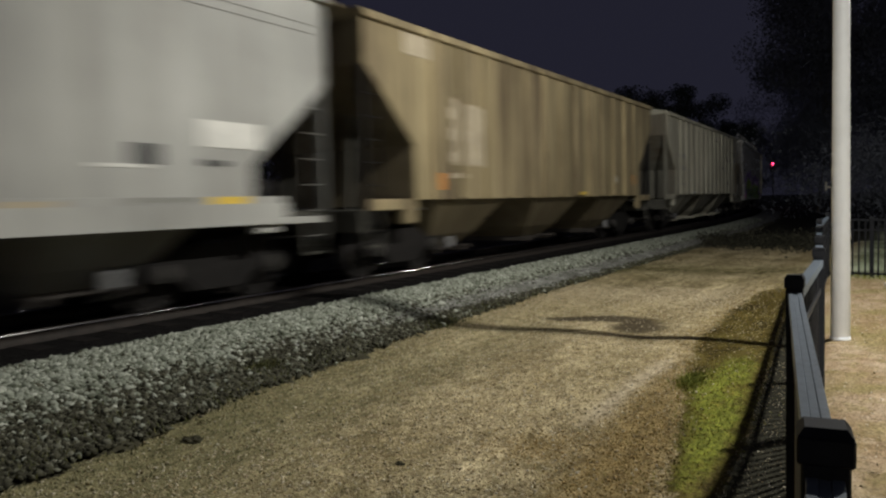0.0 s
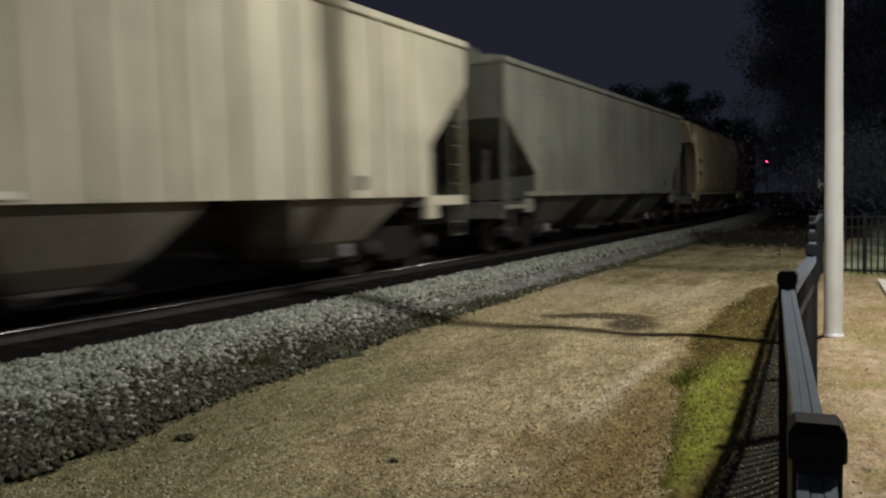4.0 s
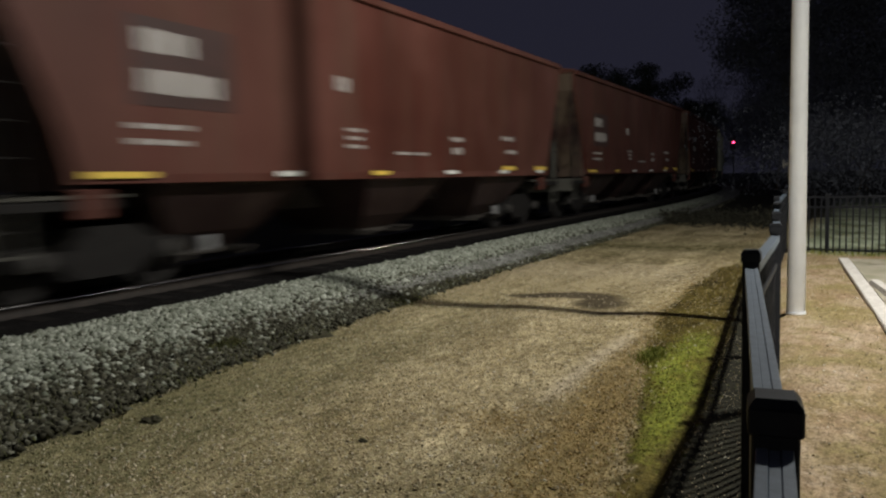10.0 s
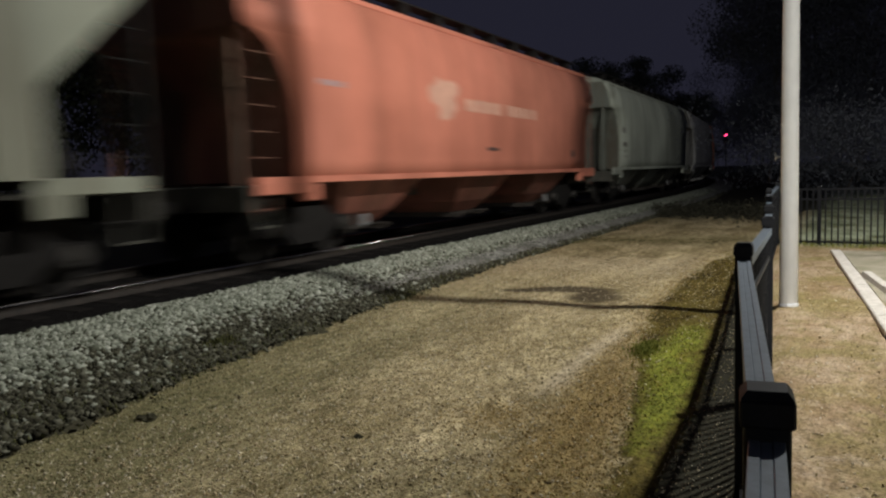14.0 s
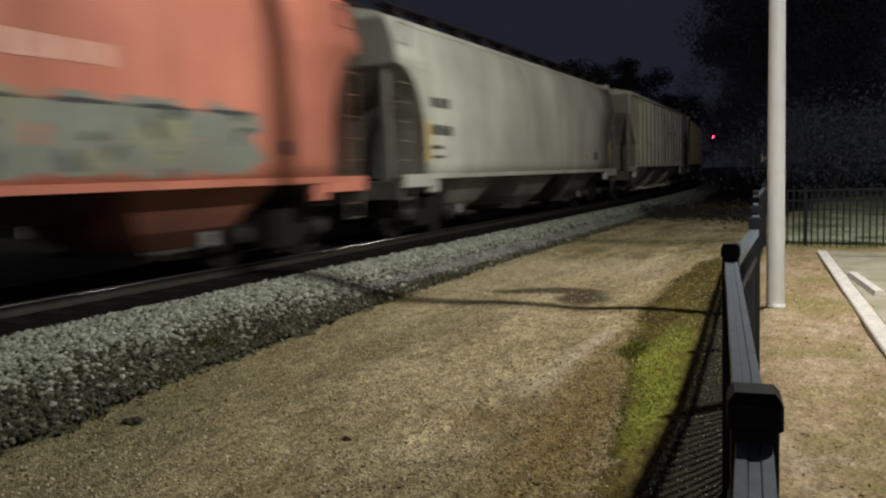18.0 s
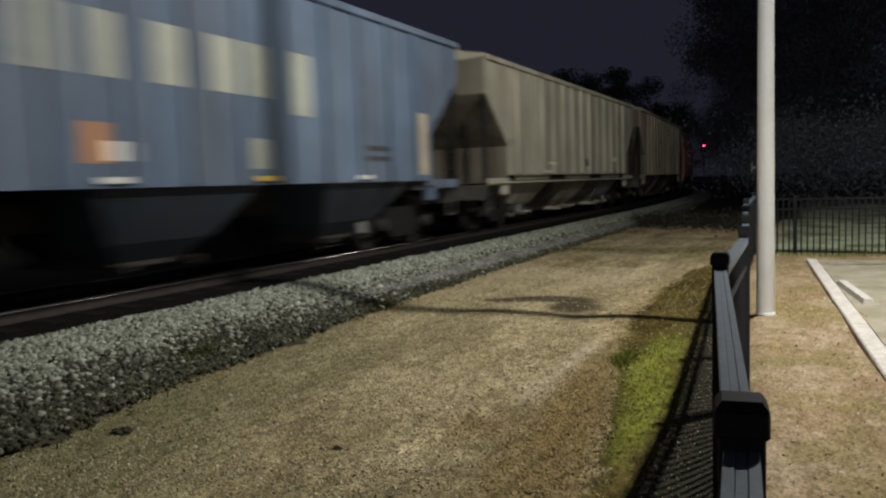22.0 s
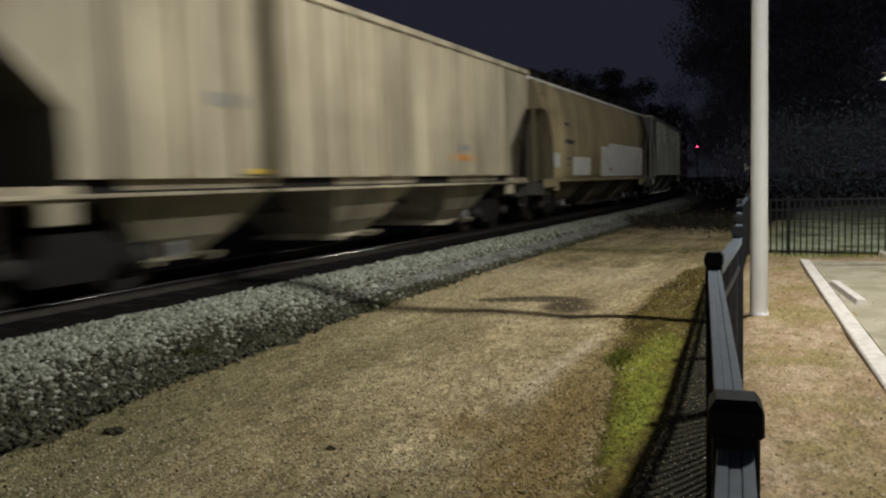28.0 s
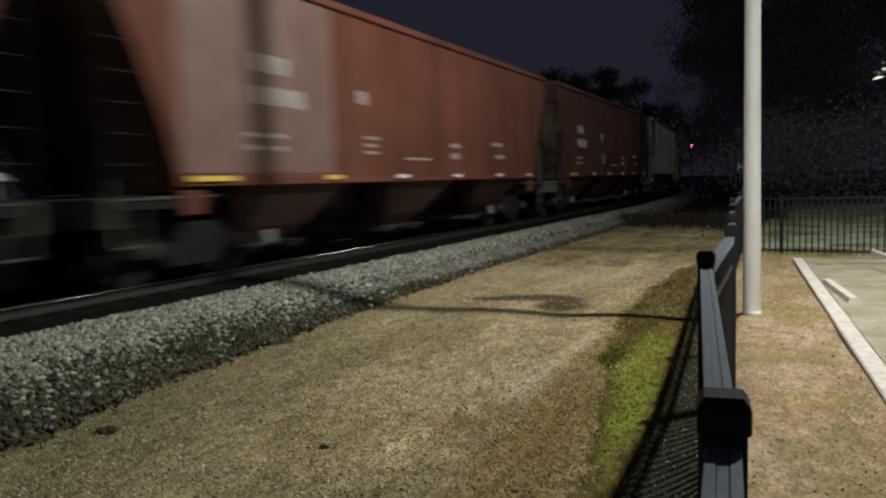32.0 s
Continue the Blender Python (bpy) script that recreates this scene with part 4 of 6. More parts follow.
# ---- trees and brush ----
def tree(name, x, y, h, w, seed, label, n=5200, trunk=0.25, leaf=M_LEAF, fine=1.0):
    r = rng_of(seed)
    e = tagged(new(name), label, "tree", "trees beyond the track")
    e.location = (x, y, 0)
    bm = bmesh.new()
    cyl(bm, (0, 0, -0.1), (0.1 * w, 0, h * 0.45), trunk, 9, trunk * 0.55)
    tips = []
    for i in range(9):
        a, z = r.uniform(0, 6.28), h * r.uniform(0.25, 0.45)
        q = Vector((math.cos(a) * w * r.uniform(0.15, 0.3), math.sin(a) * w * r.uniform(0.15, 0.3), h * r.uniform(0.5, 0.85)))
        cyl(bm, (0.05 * w, 0, z), q, trunk * 0.4, 6, trunk * 0.1)
        tips.append(q)
    part("trunk", bm, M_BARK, e)
    c = np.array([tuple(t) for t in tips])
    k = 34
    cl = np.stack([r.normal(0, w * 0.25, k), r.normal(0, w * 0.25, k), h * np.clip(r.normal(0.52, 0.2, k), 0.1, 0.88)], 1)
    cl = np.concatenate([c, cl])
    rad = r.uniform(0.18, 0.32, len(cl)) * w
    idx = r.integers(0, len(cl), n)
    d = r.normal(size=(n, 3))
    d /= np.linalg.norm(d, axis=1)[:, None]
    pos = cl[idx] + d * (rad[idx] * r.random(n) ** 0.4)[:, None] * np.array([1, 1, 0.75])
    size = fine * r.uniform(0.07, 0.15, n) * (max(h, 12) / 16) * np.where(r.random(n) < 0.1, 1.6, 1)
    me = scatter_mesh("crown", [(1, 0, 0), (0, 0.55, 0.15), (-1, 0, 0), (0, -0.55, 0.15)], [(0, 1, 2), (0, 2, 3)], pos, size, leaf, r)
    part("crown", me, None, e)


for i, (x, y, h, w) in enumerate([(-50, 168, 28, 15), (-40, 172, 27.5, 13), (-62, 176, 26, 16), (-30, 178, 20, 12), (-76, 170, 25, 18), (-92, 165, 25, 18), (-112, 160, 24, 18)]):
    tree("far_tree", x, y, h, w, 60 + i, "dark leafy tree standing against the night sky", 34000, 0.3)
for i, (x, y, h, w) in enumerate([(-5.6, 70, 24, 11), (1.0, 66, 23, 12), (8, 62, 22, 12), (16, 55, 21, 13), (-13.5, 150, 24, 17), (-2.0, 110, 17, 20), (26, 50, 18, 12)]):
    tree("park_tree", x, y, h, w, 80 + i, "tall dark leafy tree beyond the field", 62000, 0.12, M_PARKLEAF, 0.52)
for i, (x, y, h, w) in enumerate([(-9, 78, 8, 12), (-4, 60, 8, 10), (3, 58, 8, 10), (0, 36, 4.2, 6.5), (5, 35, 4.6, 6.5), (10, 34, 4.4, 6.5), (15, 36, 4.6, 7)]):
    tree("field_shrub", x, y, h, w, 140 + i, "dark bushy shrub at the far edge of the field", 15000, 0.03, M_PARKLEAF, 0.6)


# backdrop trees added to darken the gaps between the cars
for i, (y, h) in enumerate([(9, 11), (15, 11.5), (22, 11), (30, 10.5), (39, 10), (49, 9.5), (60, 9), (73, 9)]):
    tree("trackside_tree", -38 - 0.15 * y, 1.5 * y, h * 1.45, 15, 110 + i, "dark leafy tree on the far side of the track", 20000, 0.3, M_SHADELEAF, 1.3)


def low_limb():
    """A low leafy limb of the tree beside the lot, its leaves painted pale with the lamp's light in the colour."""
    r = rng_of(95)
    e = tagged(new("lot_tree_limb"), "low leafy limb reaching over the parking lot", "branch")
    base, tip = Vector((5.4, 13.2, 2.6)), Vector((0.86, 12.2, 2.98))
    e.location = base
    d = tip - base
    bm = bmesh.new()
    cyl(bm, (0, 0, 0), d * 0.5 + Vector((0, 0, 0.25)), 0.07, 8, 0.04)
    cyl(bm, d * 0.5 + Vector((0, 0, 0.25)), d, 0.04, 8, 0.008)
    part("limb", bm, M_BARK, e)
    k = r.uniform(0.45, 1.0, 90)
    pos = np.array([tuple(d * float(t) + Vector((0, 0, 0.5 * (1 - abs(2 * t - 1)) * 0.5))) for t in k]) + r.normal(0, 0.05, (90, 3))
    part("leaves", scatter_mesh("leaves", [(1, 0, 0), (0, 0.5, 0.12), (-1, 0, 0), (0, -0.5, 0.12)], [(0, 1, 2), (0, 2, 3)], pos, r.uniform(0.03, 0.06, 90), M_PALELEAF, r), None, e)


tree("lot_tree", 6.2, 13.6, 6.5, 4.2, 96, "small leafy tree standing beside the parking lot", 2500, 0.14)
low_limb()


def brush_heap():
    r = rng_of(41)
    n = 9000
    x = r.uniform(-6.2, -2.0, n)
    y = 27.5 + r.normal(0, 1.5, n) - (x + 4) * 0.35
    z = np.abs(r.normal(0, 0.16, n)) * np.exp(-((y - 27.5 + (x + 4) * 0.35) / 2) ** 2)
    pos = np.stack([x, y, z], 1)
    me = scatter_mesh("brush_heap", [(1, 0, 0), (0, 0.3, 0.1), (-1, 0, 0), (0, -0.3, 0.1)], [(0, 1, 2), (0, 2, 3)], pos, r.uniform(0.02, 0.09, n), M_BRUSH, r)
    tagged(new("brush_heap", me), "low heap of dark brush beside the lane", "brush", kind="stuff")


brush_heap()


def far_yard():
    """A lit yard across the track, seen between the cars: a lamp post and a white kiosk with a pitched roof."""
    m, nt, b = mat("lamp_globe", 0.3)
    b.inputs["Base Color"].default_value = (0.8, 0.8, 0.75, 1)
    b.inputs["Emission Color"].default_value = (1.0, 0.97, 0.9, 1)
    b.inputs["Emission Strength"].default_value = 5
    e = tagged(new("yard_lamp"), "white lamp post with a glowing globe across the track", "street lamp")
    e.location = (-26.1, 14.8, 0)
    part("post", cyl(bmesh.new(), (0, 0, 0), (0, 0, 3.0), 0.13, 10, 0.06), M_POLE, e)
    bm = bmesh.new()
    bmesh.ops.create_uvsphere(bm, u_segments=12, v_segments=8, radius=0.12)
    part("globe", bm, m, e, "glowing white globe", True, pose(0, 0, 3.14))
    k = tagged(new("kiosk"), "small white kiosk with a pitched roof under a lamp", "kiosk")
    k.matrix_world = pose(-25.0, 16.8, 0, 0, 0, 34)
    part("wall", boxm(-0.35, 0.35, -0.3, 0.3, 0, 2.2, 0.01), M_GRIME2, k)
    bm = bmesh.new()
    rows = [[bm.verts.new((x * w, y * w, z)) for x, y in ((-0.5, -0.42), (0.5, -0.42), (0.5, 0.42), (-0.5, 0.42))] for z, w in ((2.2, 1.0), (2.25, 1.0), (2.48, 0.45))]
    for a, c in zip(rows[:-1], rows[1:]):
        for i in range(4):
            bm.faces.new((a[i], a[(i + 1) % 4], c[(i + 1) % 4], c[i]))
    bm.faces.new(rows[0][::-1])
    bm.faces.new(rows[-1])
    part("roof", bm, M_POLE, k, "white sloping roof")
    d = bpy.data.lights.new("yard_light", "POINT")
    d.energy, d.color, d.shadow_soft_size = 80, (1.0, 0.98, 0.92), 0.1
    new("yard_light", d).location = (-25.75, 14.75, 3.3)


far_yard()

# ---- train ----
EAVE, SILL, HL = 4.17, 1.19, 7.9


def side_x(kind, z):
    if kind == "round":
        return float(np.interp(z, [1.19, 1.7, 2.4, 3.0, 3.5, 3.85, 4.17], [1.575, 1.595, 1.6, 1.585, 1.53, 1.45, 1.3]))
    return 1.6


# body styles: the heights between which the end of the side is cut back, and how far it reaches below and above the cut
END_CUT = {"round": ([1.85, 3.3], 6.95, 7.9), "ribbed": ([2.2, 3.4], 6.5, 7.85), "lined": ([2.1, 3.3], 6.5, 7.85), "smooth": ([1.4, 3.65], 6.85, 7.83), "panel": ([1.8, 3.0], 7.0, 7.83), "deep": ([1.75, 2.95], 6.3, 7.83)}


def end_y(kind, z, sign):
    """How far the side sheet reaches towards the end at this height: cut back below the eave."""
    (lo, hi), v, top = END_CUT[kind]
    u = min(max((z - lo) / (hi - lo), 0.0), 1.0)
    if kind == "round":
        return v + (top - v) * (1 - math.sqrt(max(0.0, 1 - u * u)))
    return v + (top - v) * (u ** 1.25 if kind == "smooth" else u)


SILLZ = {"round": 1.19, "smooth": 1.25, "panel": 1.25, "deep": 1.25, "ribbed": 1.27, "lined": 1.36}
LEVELS = {"round": [1.19, 1.5, 1.85, 2.1, 2.35, 2.6, 2.8, 2.95, 3.08, 3.18, 3.25, 3.3, 3.5, 3.7, 3.85, 4.0, 4.17], "ribbed": [1.19, 1.7, 2.2, 2.8, 3.4, 3.75, 4.17],
          "lined": [1.19, 1.7, 2.1, 2.7, 3.3, 3.75, 4.17], "smooth": [1.19, 1.4, 1.8, 2.2, 2.6, 3.0, 3.35, 3.65, 4.17], "panel": [1.19, 1.4, 1.8, 2.2, 2.6, 3.0, 3.5, 4.17], "deep": [1.19, 1.4, 1.75, 2.15, 2.55, 2.95, 3.5, 4.17]}


def side_sheet(kind, sign):
    bm = bmesh.new()
    prev = None
    for z in LEVELS[kind]:
        z = max(z, SILLZ[kind] + 0.01)
        x, lo, e = sign * side_x(kind, z), end_y(kind, z, -1), end_y(kind, z, 1)
        row = [bm.verts.new((x, y, z)) for y in np.linspace(-lo, e, 9)]
        row += [bm.verts.new((x - sign * 0.05, y, z)) for y in np.linspace(e, -lo, 9)]
        if prev:
            n = len(row)
            for i in range(n):
                bm.faces.new((prev[i], prev[(i + 1) % n], row[(i + 1) % n], row[i]))
        else:
            bm.faces.new(row[::-1])
        prev = row
    bm.faces.new(prev)
    bmesh.ops.recalc_face_normals(bm, faces=bm.faces)
    return bm


def slope_sheet(kind, sign):
    bm = bmesh.new()
    prev = None
    for z in LEVELS[kind]:
        x, e = side_x(kind, z) - 0.05, sign * end_y(kind, z, sign)
        row = [bm.verts.new((k * x, e, z)) for k in (-1, -0.3, 0.3, 1)]
        row += [bm.verts.new((k * x, e - sign * 0.04, z)) for k in (1, 0.3, -0.3, -1)]
        if prev:
            n = len(row)
            for i in range(n):
                bm.faces.new((prev[i], prev[(i + 1) % n], row[(i + 1) % n], row[i]))
        prev = row
    bmesh.ops.recalc_face_normals(bm, faces=bm.faces)
    return bm


def roof_shell(kind):
    pts = [(1.3, 4.17), (1.05, 4.3), (0.6, 4.4), (0, 4.43)] if kind == "round" else [(1.62, 4.17), (1.62, 4.22), (0.7, 4.38), (0, 4.42)]
    full = [(x, z) for x, z in pts] + [(-x, z) for x, z in pts[-2::-1]]
    bm = bmesh.new()
    rows = []
    for y in (-7.88, 7.88):
        rows.append([bm.verts.new((x, y, z)) for x, z in full] + [bm.verts.new((-1.2, y, 4.12)), bm.verts.new((1.2, y, 4.12))])
    n = len(rows[0])
    for i in range(n):
        bm.faces.new((rows[0][i], rows[0][(i + 1) % n], rows[1][(i + 1) % n], rows[1][i]))
    bm.faces.new(rows[0])
    bm.faces.new(rows[1][::-1])
    bmesh.ops.recalc_face_normals(bm, faces=bm.faces)
    return bm


BAY_Y = 4.35


def bay(y0):
    """One hopper bay: four sloping sheets that draw in towards the outlet, the sides more and more."""
    bm = bmesh.new()
    rows = []
    for z, x, h in ((1.4, 1.52, 1.46), (1.2, 1.47, 1.34), (0.6, 1.02, 0.84), (0.36, 0.76, 0.54)):
        rows.append([bm.verts.new(p) for p in ((-x, y0 - h, z), (x, y0 - h, z), (x, y0 + h, z), (-x, y0 + h, z))])
    for a, c in zip(rows[:-1], rows[1:]):
        for i in range(4):
            bm.faces.new((a[i], c[i], c[(i + 1) % 4], a[(i + 1) % 4]))
    bm.faces.new(rows[0][::-1])
    bm.faces.new(rows[-1])
    bmesh.ops.recalc_face_normals(bm, faces=bm.faces)
    return bm


def outlet_gate():
    """The sliding gate under a bay with its frame, rails and opening shaft."""
    bm = boxm(-0.74, 0.74, -0.54, 0.54, 0.27, 0.38, 0.015)
    for y in (-0.54, 0.54):
        box(bm, -1.02, 1.02, y - 0.035, y + 0.035, 0.25, 0.33)
    return cyl(bm, (-1.2, 0.4, 0.34), (1.2, 0.4, 0.34), 0.035, 8)


FRAME_OUT = [(-1.2, 0.36), (-1.2, 0.58), (-0.72, 0.62), (-0.45, 0.78), (0.45, 0.78), (0.72, 0.62), (1.2, 0.58), (1.2, 0.36), (0.68, 0.4), (0.42, 0.2), (-0.42, 0.2), (-0.68, 0.4)]


def wheel():
    bm = cyl(bmesh.new(), (-0.07, 0, 0), (0.05, 0, 0), 0.457, 28)
    cyl(bm, (-0.095, 0, 0), (-0.07, 0, 0), 0.485, 28)
    cyl(bm, (0.05, 0, 0), (0.09, 0, 0), 0.15, 14)
    return bm


SHARED = {}


def shared(key, make, material, smooth=False):
    if key not in SHARED:
        SHARED[key] = mesh_of(key.split(":")[0], make(), material, smooth)
    return SHARED[key]


def add_truck(e, y0):
    t = part("truck", shared("truck", lambda: box(boxm(-1.0, 1.0, -0.16, 0.16, 0.42, 0.72, 0.03), -0.25, 0.25, -0.25, 0.25, 0.7, 0.86), M_TRUCK), None, e, at=pose(0, y0, 0))
    for s in (1, -1):
        part("side_frame", shared("side_frame", lambda: prism(bmesh.new(), FRAME_OUT, -0.06, 0.06), M_TRUCK), None, t, at=pose(s * 1.04, 0, 0))
        for k in (1, -1):
            part("wheel", shared("wheel", wheel, M_WHEEL), None, t, at=pose(s * 0.76, k * 0.89, 0.457, 0, 0, 0 if s > 0 else 180))
            part("bearing_cap", shared("bearing_cap", lambda: cyl(cyl(bmesh.new(), (0, 0, 0), (0.1, 0, 0), 0.11, 14), (0.1, 0, 0), (0.13, 0, 0), 0.06, 10), M_BEARING), None, t, at=pose(s * 1.1, k * 0.89, 0.457, 0, 0, 0 if s > 0 else 180))
    for k in (1, -1):
        part("axle", shared("axle", lambda: cyl(bmesh.new(), (-1.05, 0, 0), (1.05, 0, 0), 0.08, 10), M_WHEEL), None, t, at=pose(0, k * 0.89, 0.457))


def ladder_mesh():
    bm = bmesh.new()
    for y in (-0.22, 0.22):
        box(bm, -0.014, 0.014, y - 0.01, y + 0.01, 0.75, 4.15)
    for i in range(10):
        z = 0.8 + 0.36 * i
        box(bm, -0.008, 0.008, -0.2, 0.2, z - 0.008, z + 0.008)
    return bm


def stirrup_mesh():
    """A hanging foot step: two straps and a tread."""
    bm = bmesh.new()
    for y in (-0.2, 0.2):
        box(bm, -0.01, 0.01, y - 0.025, y + 0.025, 0.56, 1.12)
    return box(bm, -0.03, 0.03, -0.22, 0.22, 0.54, 0.57)


def railing_mesh():
    """A roof-edge walk with a tube rail that bends down at both ends."""
    bm = boxm(-0.16, 0.16, -7.3, 7.3, 4.46, 4.49)
    path = [(-7.7, 4.3), (-7.62, 4.55), (-7.4, 4.68), (7.4, 4.68), (7.62, 4.55), (7.7, 4.3)]
    for (y0, z0), (y1, z1) in zip(path[:-1], path[1:]):
        cyl(bm, (0.14, y0, z0), (0.14, y1, z1), 0.03, 8)
    for i in range(9):
        box(bm, 0.11, 0.17, -6.8 + 1.7 * i, -6.74 + 1.7 * i, 4.22, 4.68)
    return bm


def base_car(kind):
    """A three-bay covered hopper car, unpainted, at the origin, long way along y."""
    e = new("hopper_car")
    P = []

    def p(name, key, make, at=None, parent=e, m=None, label="", smooth=False):
        o = part(name, shared(f"{key}:{kind}", make, m or M_STEEL, smooth), None, parent, label, at=at)
        if m is None:
            P.append(o)
        return o

    flat = kind in ("smooth", "panel", "deep")
    for s in (1, -1):
        p("side_sheet", f"side_sheet{s}", lambda: side_sheet(kind, s), smooth=(kind == "round"))
        p("slope_sheet", f"slope_sheet{s}", lambda: slope_sheet(kind, s))
        wide = 1.25 if kind == "round" else 1.54
        p("end_sheet", "end_sheet", lambda: boxm(-wide, wide, -0.03, 0.03, END_CUT[kind][0][1] + 0.02, 4.16), pose(0, s * 7.74, 0))
        if kind == "round":
            p("side_sill", "side_sill", lambda: boxm(-0.05, 0.006, -HL + 0.1, HL - 0.1, 1.15, 1.25, 0.004), pose(s * 1.585, 0, 0))
            for k in (1, -1):
                p("end_sill_side", "end_sill_side", lambda: boxm(-0.05, 0.03, -0.58, 0.58, 1.0, 1.25, 0.008), pose(s * 1.56, k * 7.25, 0))
        elif not flat:
            if kind == "lined":
                p("side_sill", "side_sill", lambda: boxm(-0.12, 0.03, -HL + 0.1, HL - 0.1, 1.16, 1.21, 0.008), pose(s * 1.59, 0, 0))
                p("sill_web", "sill_web", lambda: boxm(-0.02, 0.02, -6.4, 6.4, 1.17, 1.4), pose(s * 1.46, 0, 0), m=M_TRUCK)
            for k in (1, -1):
                p("end_sill_side", "end_sill_side", lambda: boxm(-0.05, 0.03, -0.7, 0.7, 1.12, 1.3, 0.008), pose(s * 1.53, k * 7.1, 0))
        else:
            p("side_sill", "side_sill", lambda: boxm(-0.05, 0.006, -6.85, 6.85, 1.25, 1.36, 0.004), pose(s * 1.6, 0, 0))
            for k in (1, -1):
                p("end_rail", "end_rail", lambda: boxm(-0.05, 0.03, -0.75, 0.75, 0.98, 1.08, 0.008), pose(s * 1.5, k * 7.05, 0), m=M_TRUCK if kind == "smooth" else None)
        if kind != "round":
            p("top_chord", "top_chord", lambda: boxm(-0.05, 0.05, -7.85, 7.85, 4.08, 4.2, 0.015), pose(s * 1.62, 0, 0))
        p("end_sill", "end_sill", lambda: boxm(-1.5, 1.5, -0.06, 0.06, 0.78, 1.14, 0.015), pose(0, s * (HL - 0.06), 0), m=M_GRIME)
        p("end_platform", "end_platform", lambda: boxm(-1.48, 1.48, -0.82, 0.82, 1.1, 1.14), pose(0, s * 6.95, 0), m=M_GRIME)
        for k in (1, -1):
            p("ladder", "ladder", ladder_mesh, pose(s * 1.5, k * 7.6, 0))
            if kind != "smooth":
                p("corner_post", "corner_post", lambda: boxm(-0.05, 0.05, -0.045, 0.045, 1.14, 4.14, 0.01), pose(s * (1.22 if kind == "round" else 1.5), k * 7.8, 0))
            p("end_post", "end_post", lambda: boxm(-0.05, 0.05, -0.04, 0.04, 1.14, 4.1), pose(s * 0.7, k * 7.3, 0, k * 5), m=M_GRIME)
            p("jacking_pad", "jacking_pad", lambda: boxm(-0.1, 0.03, -0.17, 0.17, 0.88, 1.2, 0.015), pose(s * 1.53, k * 6.6, 0))
            p("stirrup_step", "stirrup_step", stirrup_mesh, pose(s * 1.5, k * 7.58, 0), m=M_GRIME)
        p("coupler", "coupler", lambda: box(boxm(-0.09, 0.09, -0.3, 0.5, 0.76, 0.94, 0.02), -0.16, 0.16, 0.32, 0.72, 0.72, 0.98), pose(0, s * 7.9, 0, 0, 0, 0 if s > 0 else 180), m=M_TRUCK)
        add_truck(e, s * 6.15)
    roof = p("roof", "roof", lambda: roof_shell(kind))
    p("running_board", "running_board", lambda: boxm(-0.3, 0.3, -7.55, 7.55, 4.6, 4.63), parent=roof, m=M_TRUCK)
    if kind == "round":
        for i in range(10):
            p("hatch", "hatch", lambda: cyl(bmesh.new(), (0, 0, 4.36), (0, 0, 4.52), 0.24, 14, 0.22), pose(0, -6.3 + 1.4 * i, 0), roof)
        for s in (1, -1):
            p("side_walk", "side_walk", lambda: boxm(-0.16, 0.16, -7.5, 7.5, 4.5, 4.53), pose(s * 0.95, 0, 0), roof, M_TRUCK)
            p("roof_edge", "roof_edge", lambda: boxm(-0.03, 0.035, -7.7, 7.7, 4.1, 4.19, 0.01), pose(s * 1.31, 0, 0), roof)
            for i in range(11):
                p("walk_bracket", "walk_bracket", lambda: boxm(-0.2, 0.12, -0.09, 0.09, 4.22, 4.5), pose(s * 0.98, -7.0 + 1.4 * i, 0), roof, M_TRUCK)
    else:
        for i in range(4):
            p("hatch", "long_hatch", lambda: boxm(-0.32, 0.32, -1.75, 1.75, 4.36, 4.52, 0.04), pose(0, -5.7 + 3.8 * i, 0), roof)
        for i in range(9):
            p("board_bracket", "board_bracket", lambda: boxm(-0.62, 0.62, -0.025, 0.025, 4.36, 4.6), pose(0, -7.2 + 1.8 * i, 0), roof)
    if kind == "panel":
        for s in (1, -1):
            p("roof_railing", "roof_railing", railing_mesh, pose(s * 1.2, 0, 0), roof)
    for y0 in (-BAY_Y, 0, BAY_Y):
        b = p("hopper_bay", "hopper_bay", lambda: bay(0), pose(0, y0, 0))
        p("outlet_gate", "outlet_gate", outlet_gate, None, b, M_STEEL)
        if y0:
            for s in (1, -1):
                p("gate_capstan", "gate_capstan", lambda: boxm(-0.05, 0.05, -0.11, 0.11, 0.34, 0.56, 0.03), pose(s * 1.1, math.copysign(0.25, y0), 0), b, M_CAPSTAN)
    p("centre_sill", "centre_sill", lambda: boxm(-0.2, 0.2, -7.7, 7.7, 0.78, 1.14), m=M_STEEL)
    p("brake_wheel", "brake_wheel", lambda: cyl(bmesh.new(), (0, 0, 0), (0, 0.04, 0), 0.28, 18), pose(-0.6, -7.8, 2.3), m=M_TRUCK)
    p("brake_cylinder", "brake_cylinder", lambda: cyl(bmesh.new(), (0.9, -0.3, 1.45), (0.9, 0.35, 1.45), 0.17, 12), pose(0, 6.9, 0), m=M_TRUCK)
    if kind in ("ribbed", "lined"):
        for i in range(13):
            for s in (1, -1):
                p("rib", "rib", lambda: boxm(-0.04, 0.05, -0.05, 0.05, SILLZ[kind] + 0.03, 4.08, 0.015), pose(s * 1.62, -5.88 + 0.98 * i, 0))
    e["painted"] = 1
    return e, [o.name for o in P]


BASES = {}
PAINTS = {}


def paint_of(base, streak):
    key = (base, streak)
    if key not in PAINTS:
        PAINTS[key] = paint("car_paint", base, streak=streak)
    return PAINTS[key]


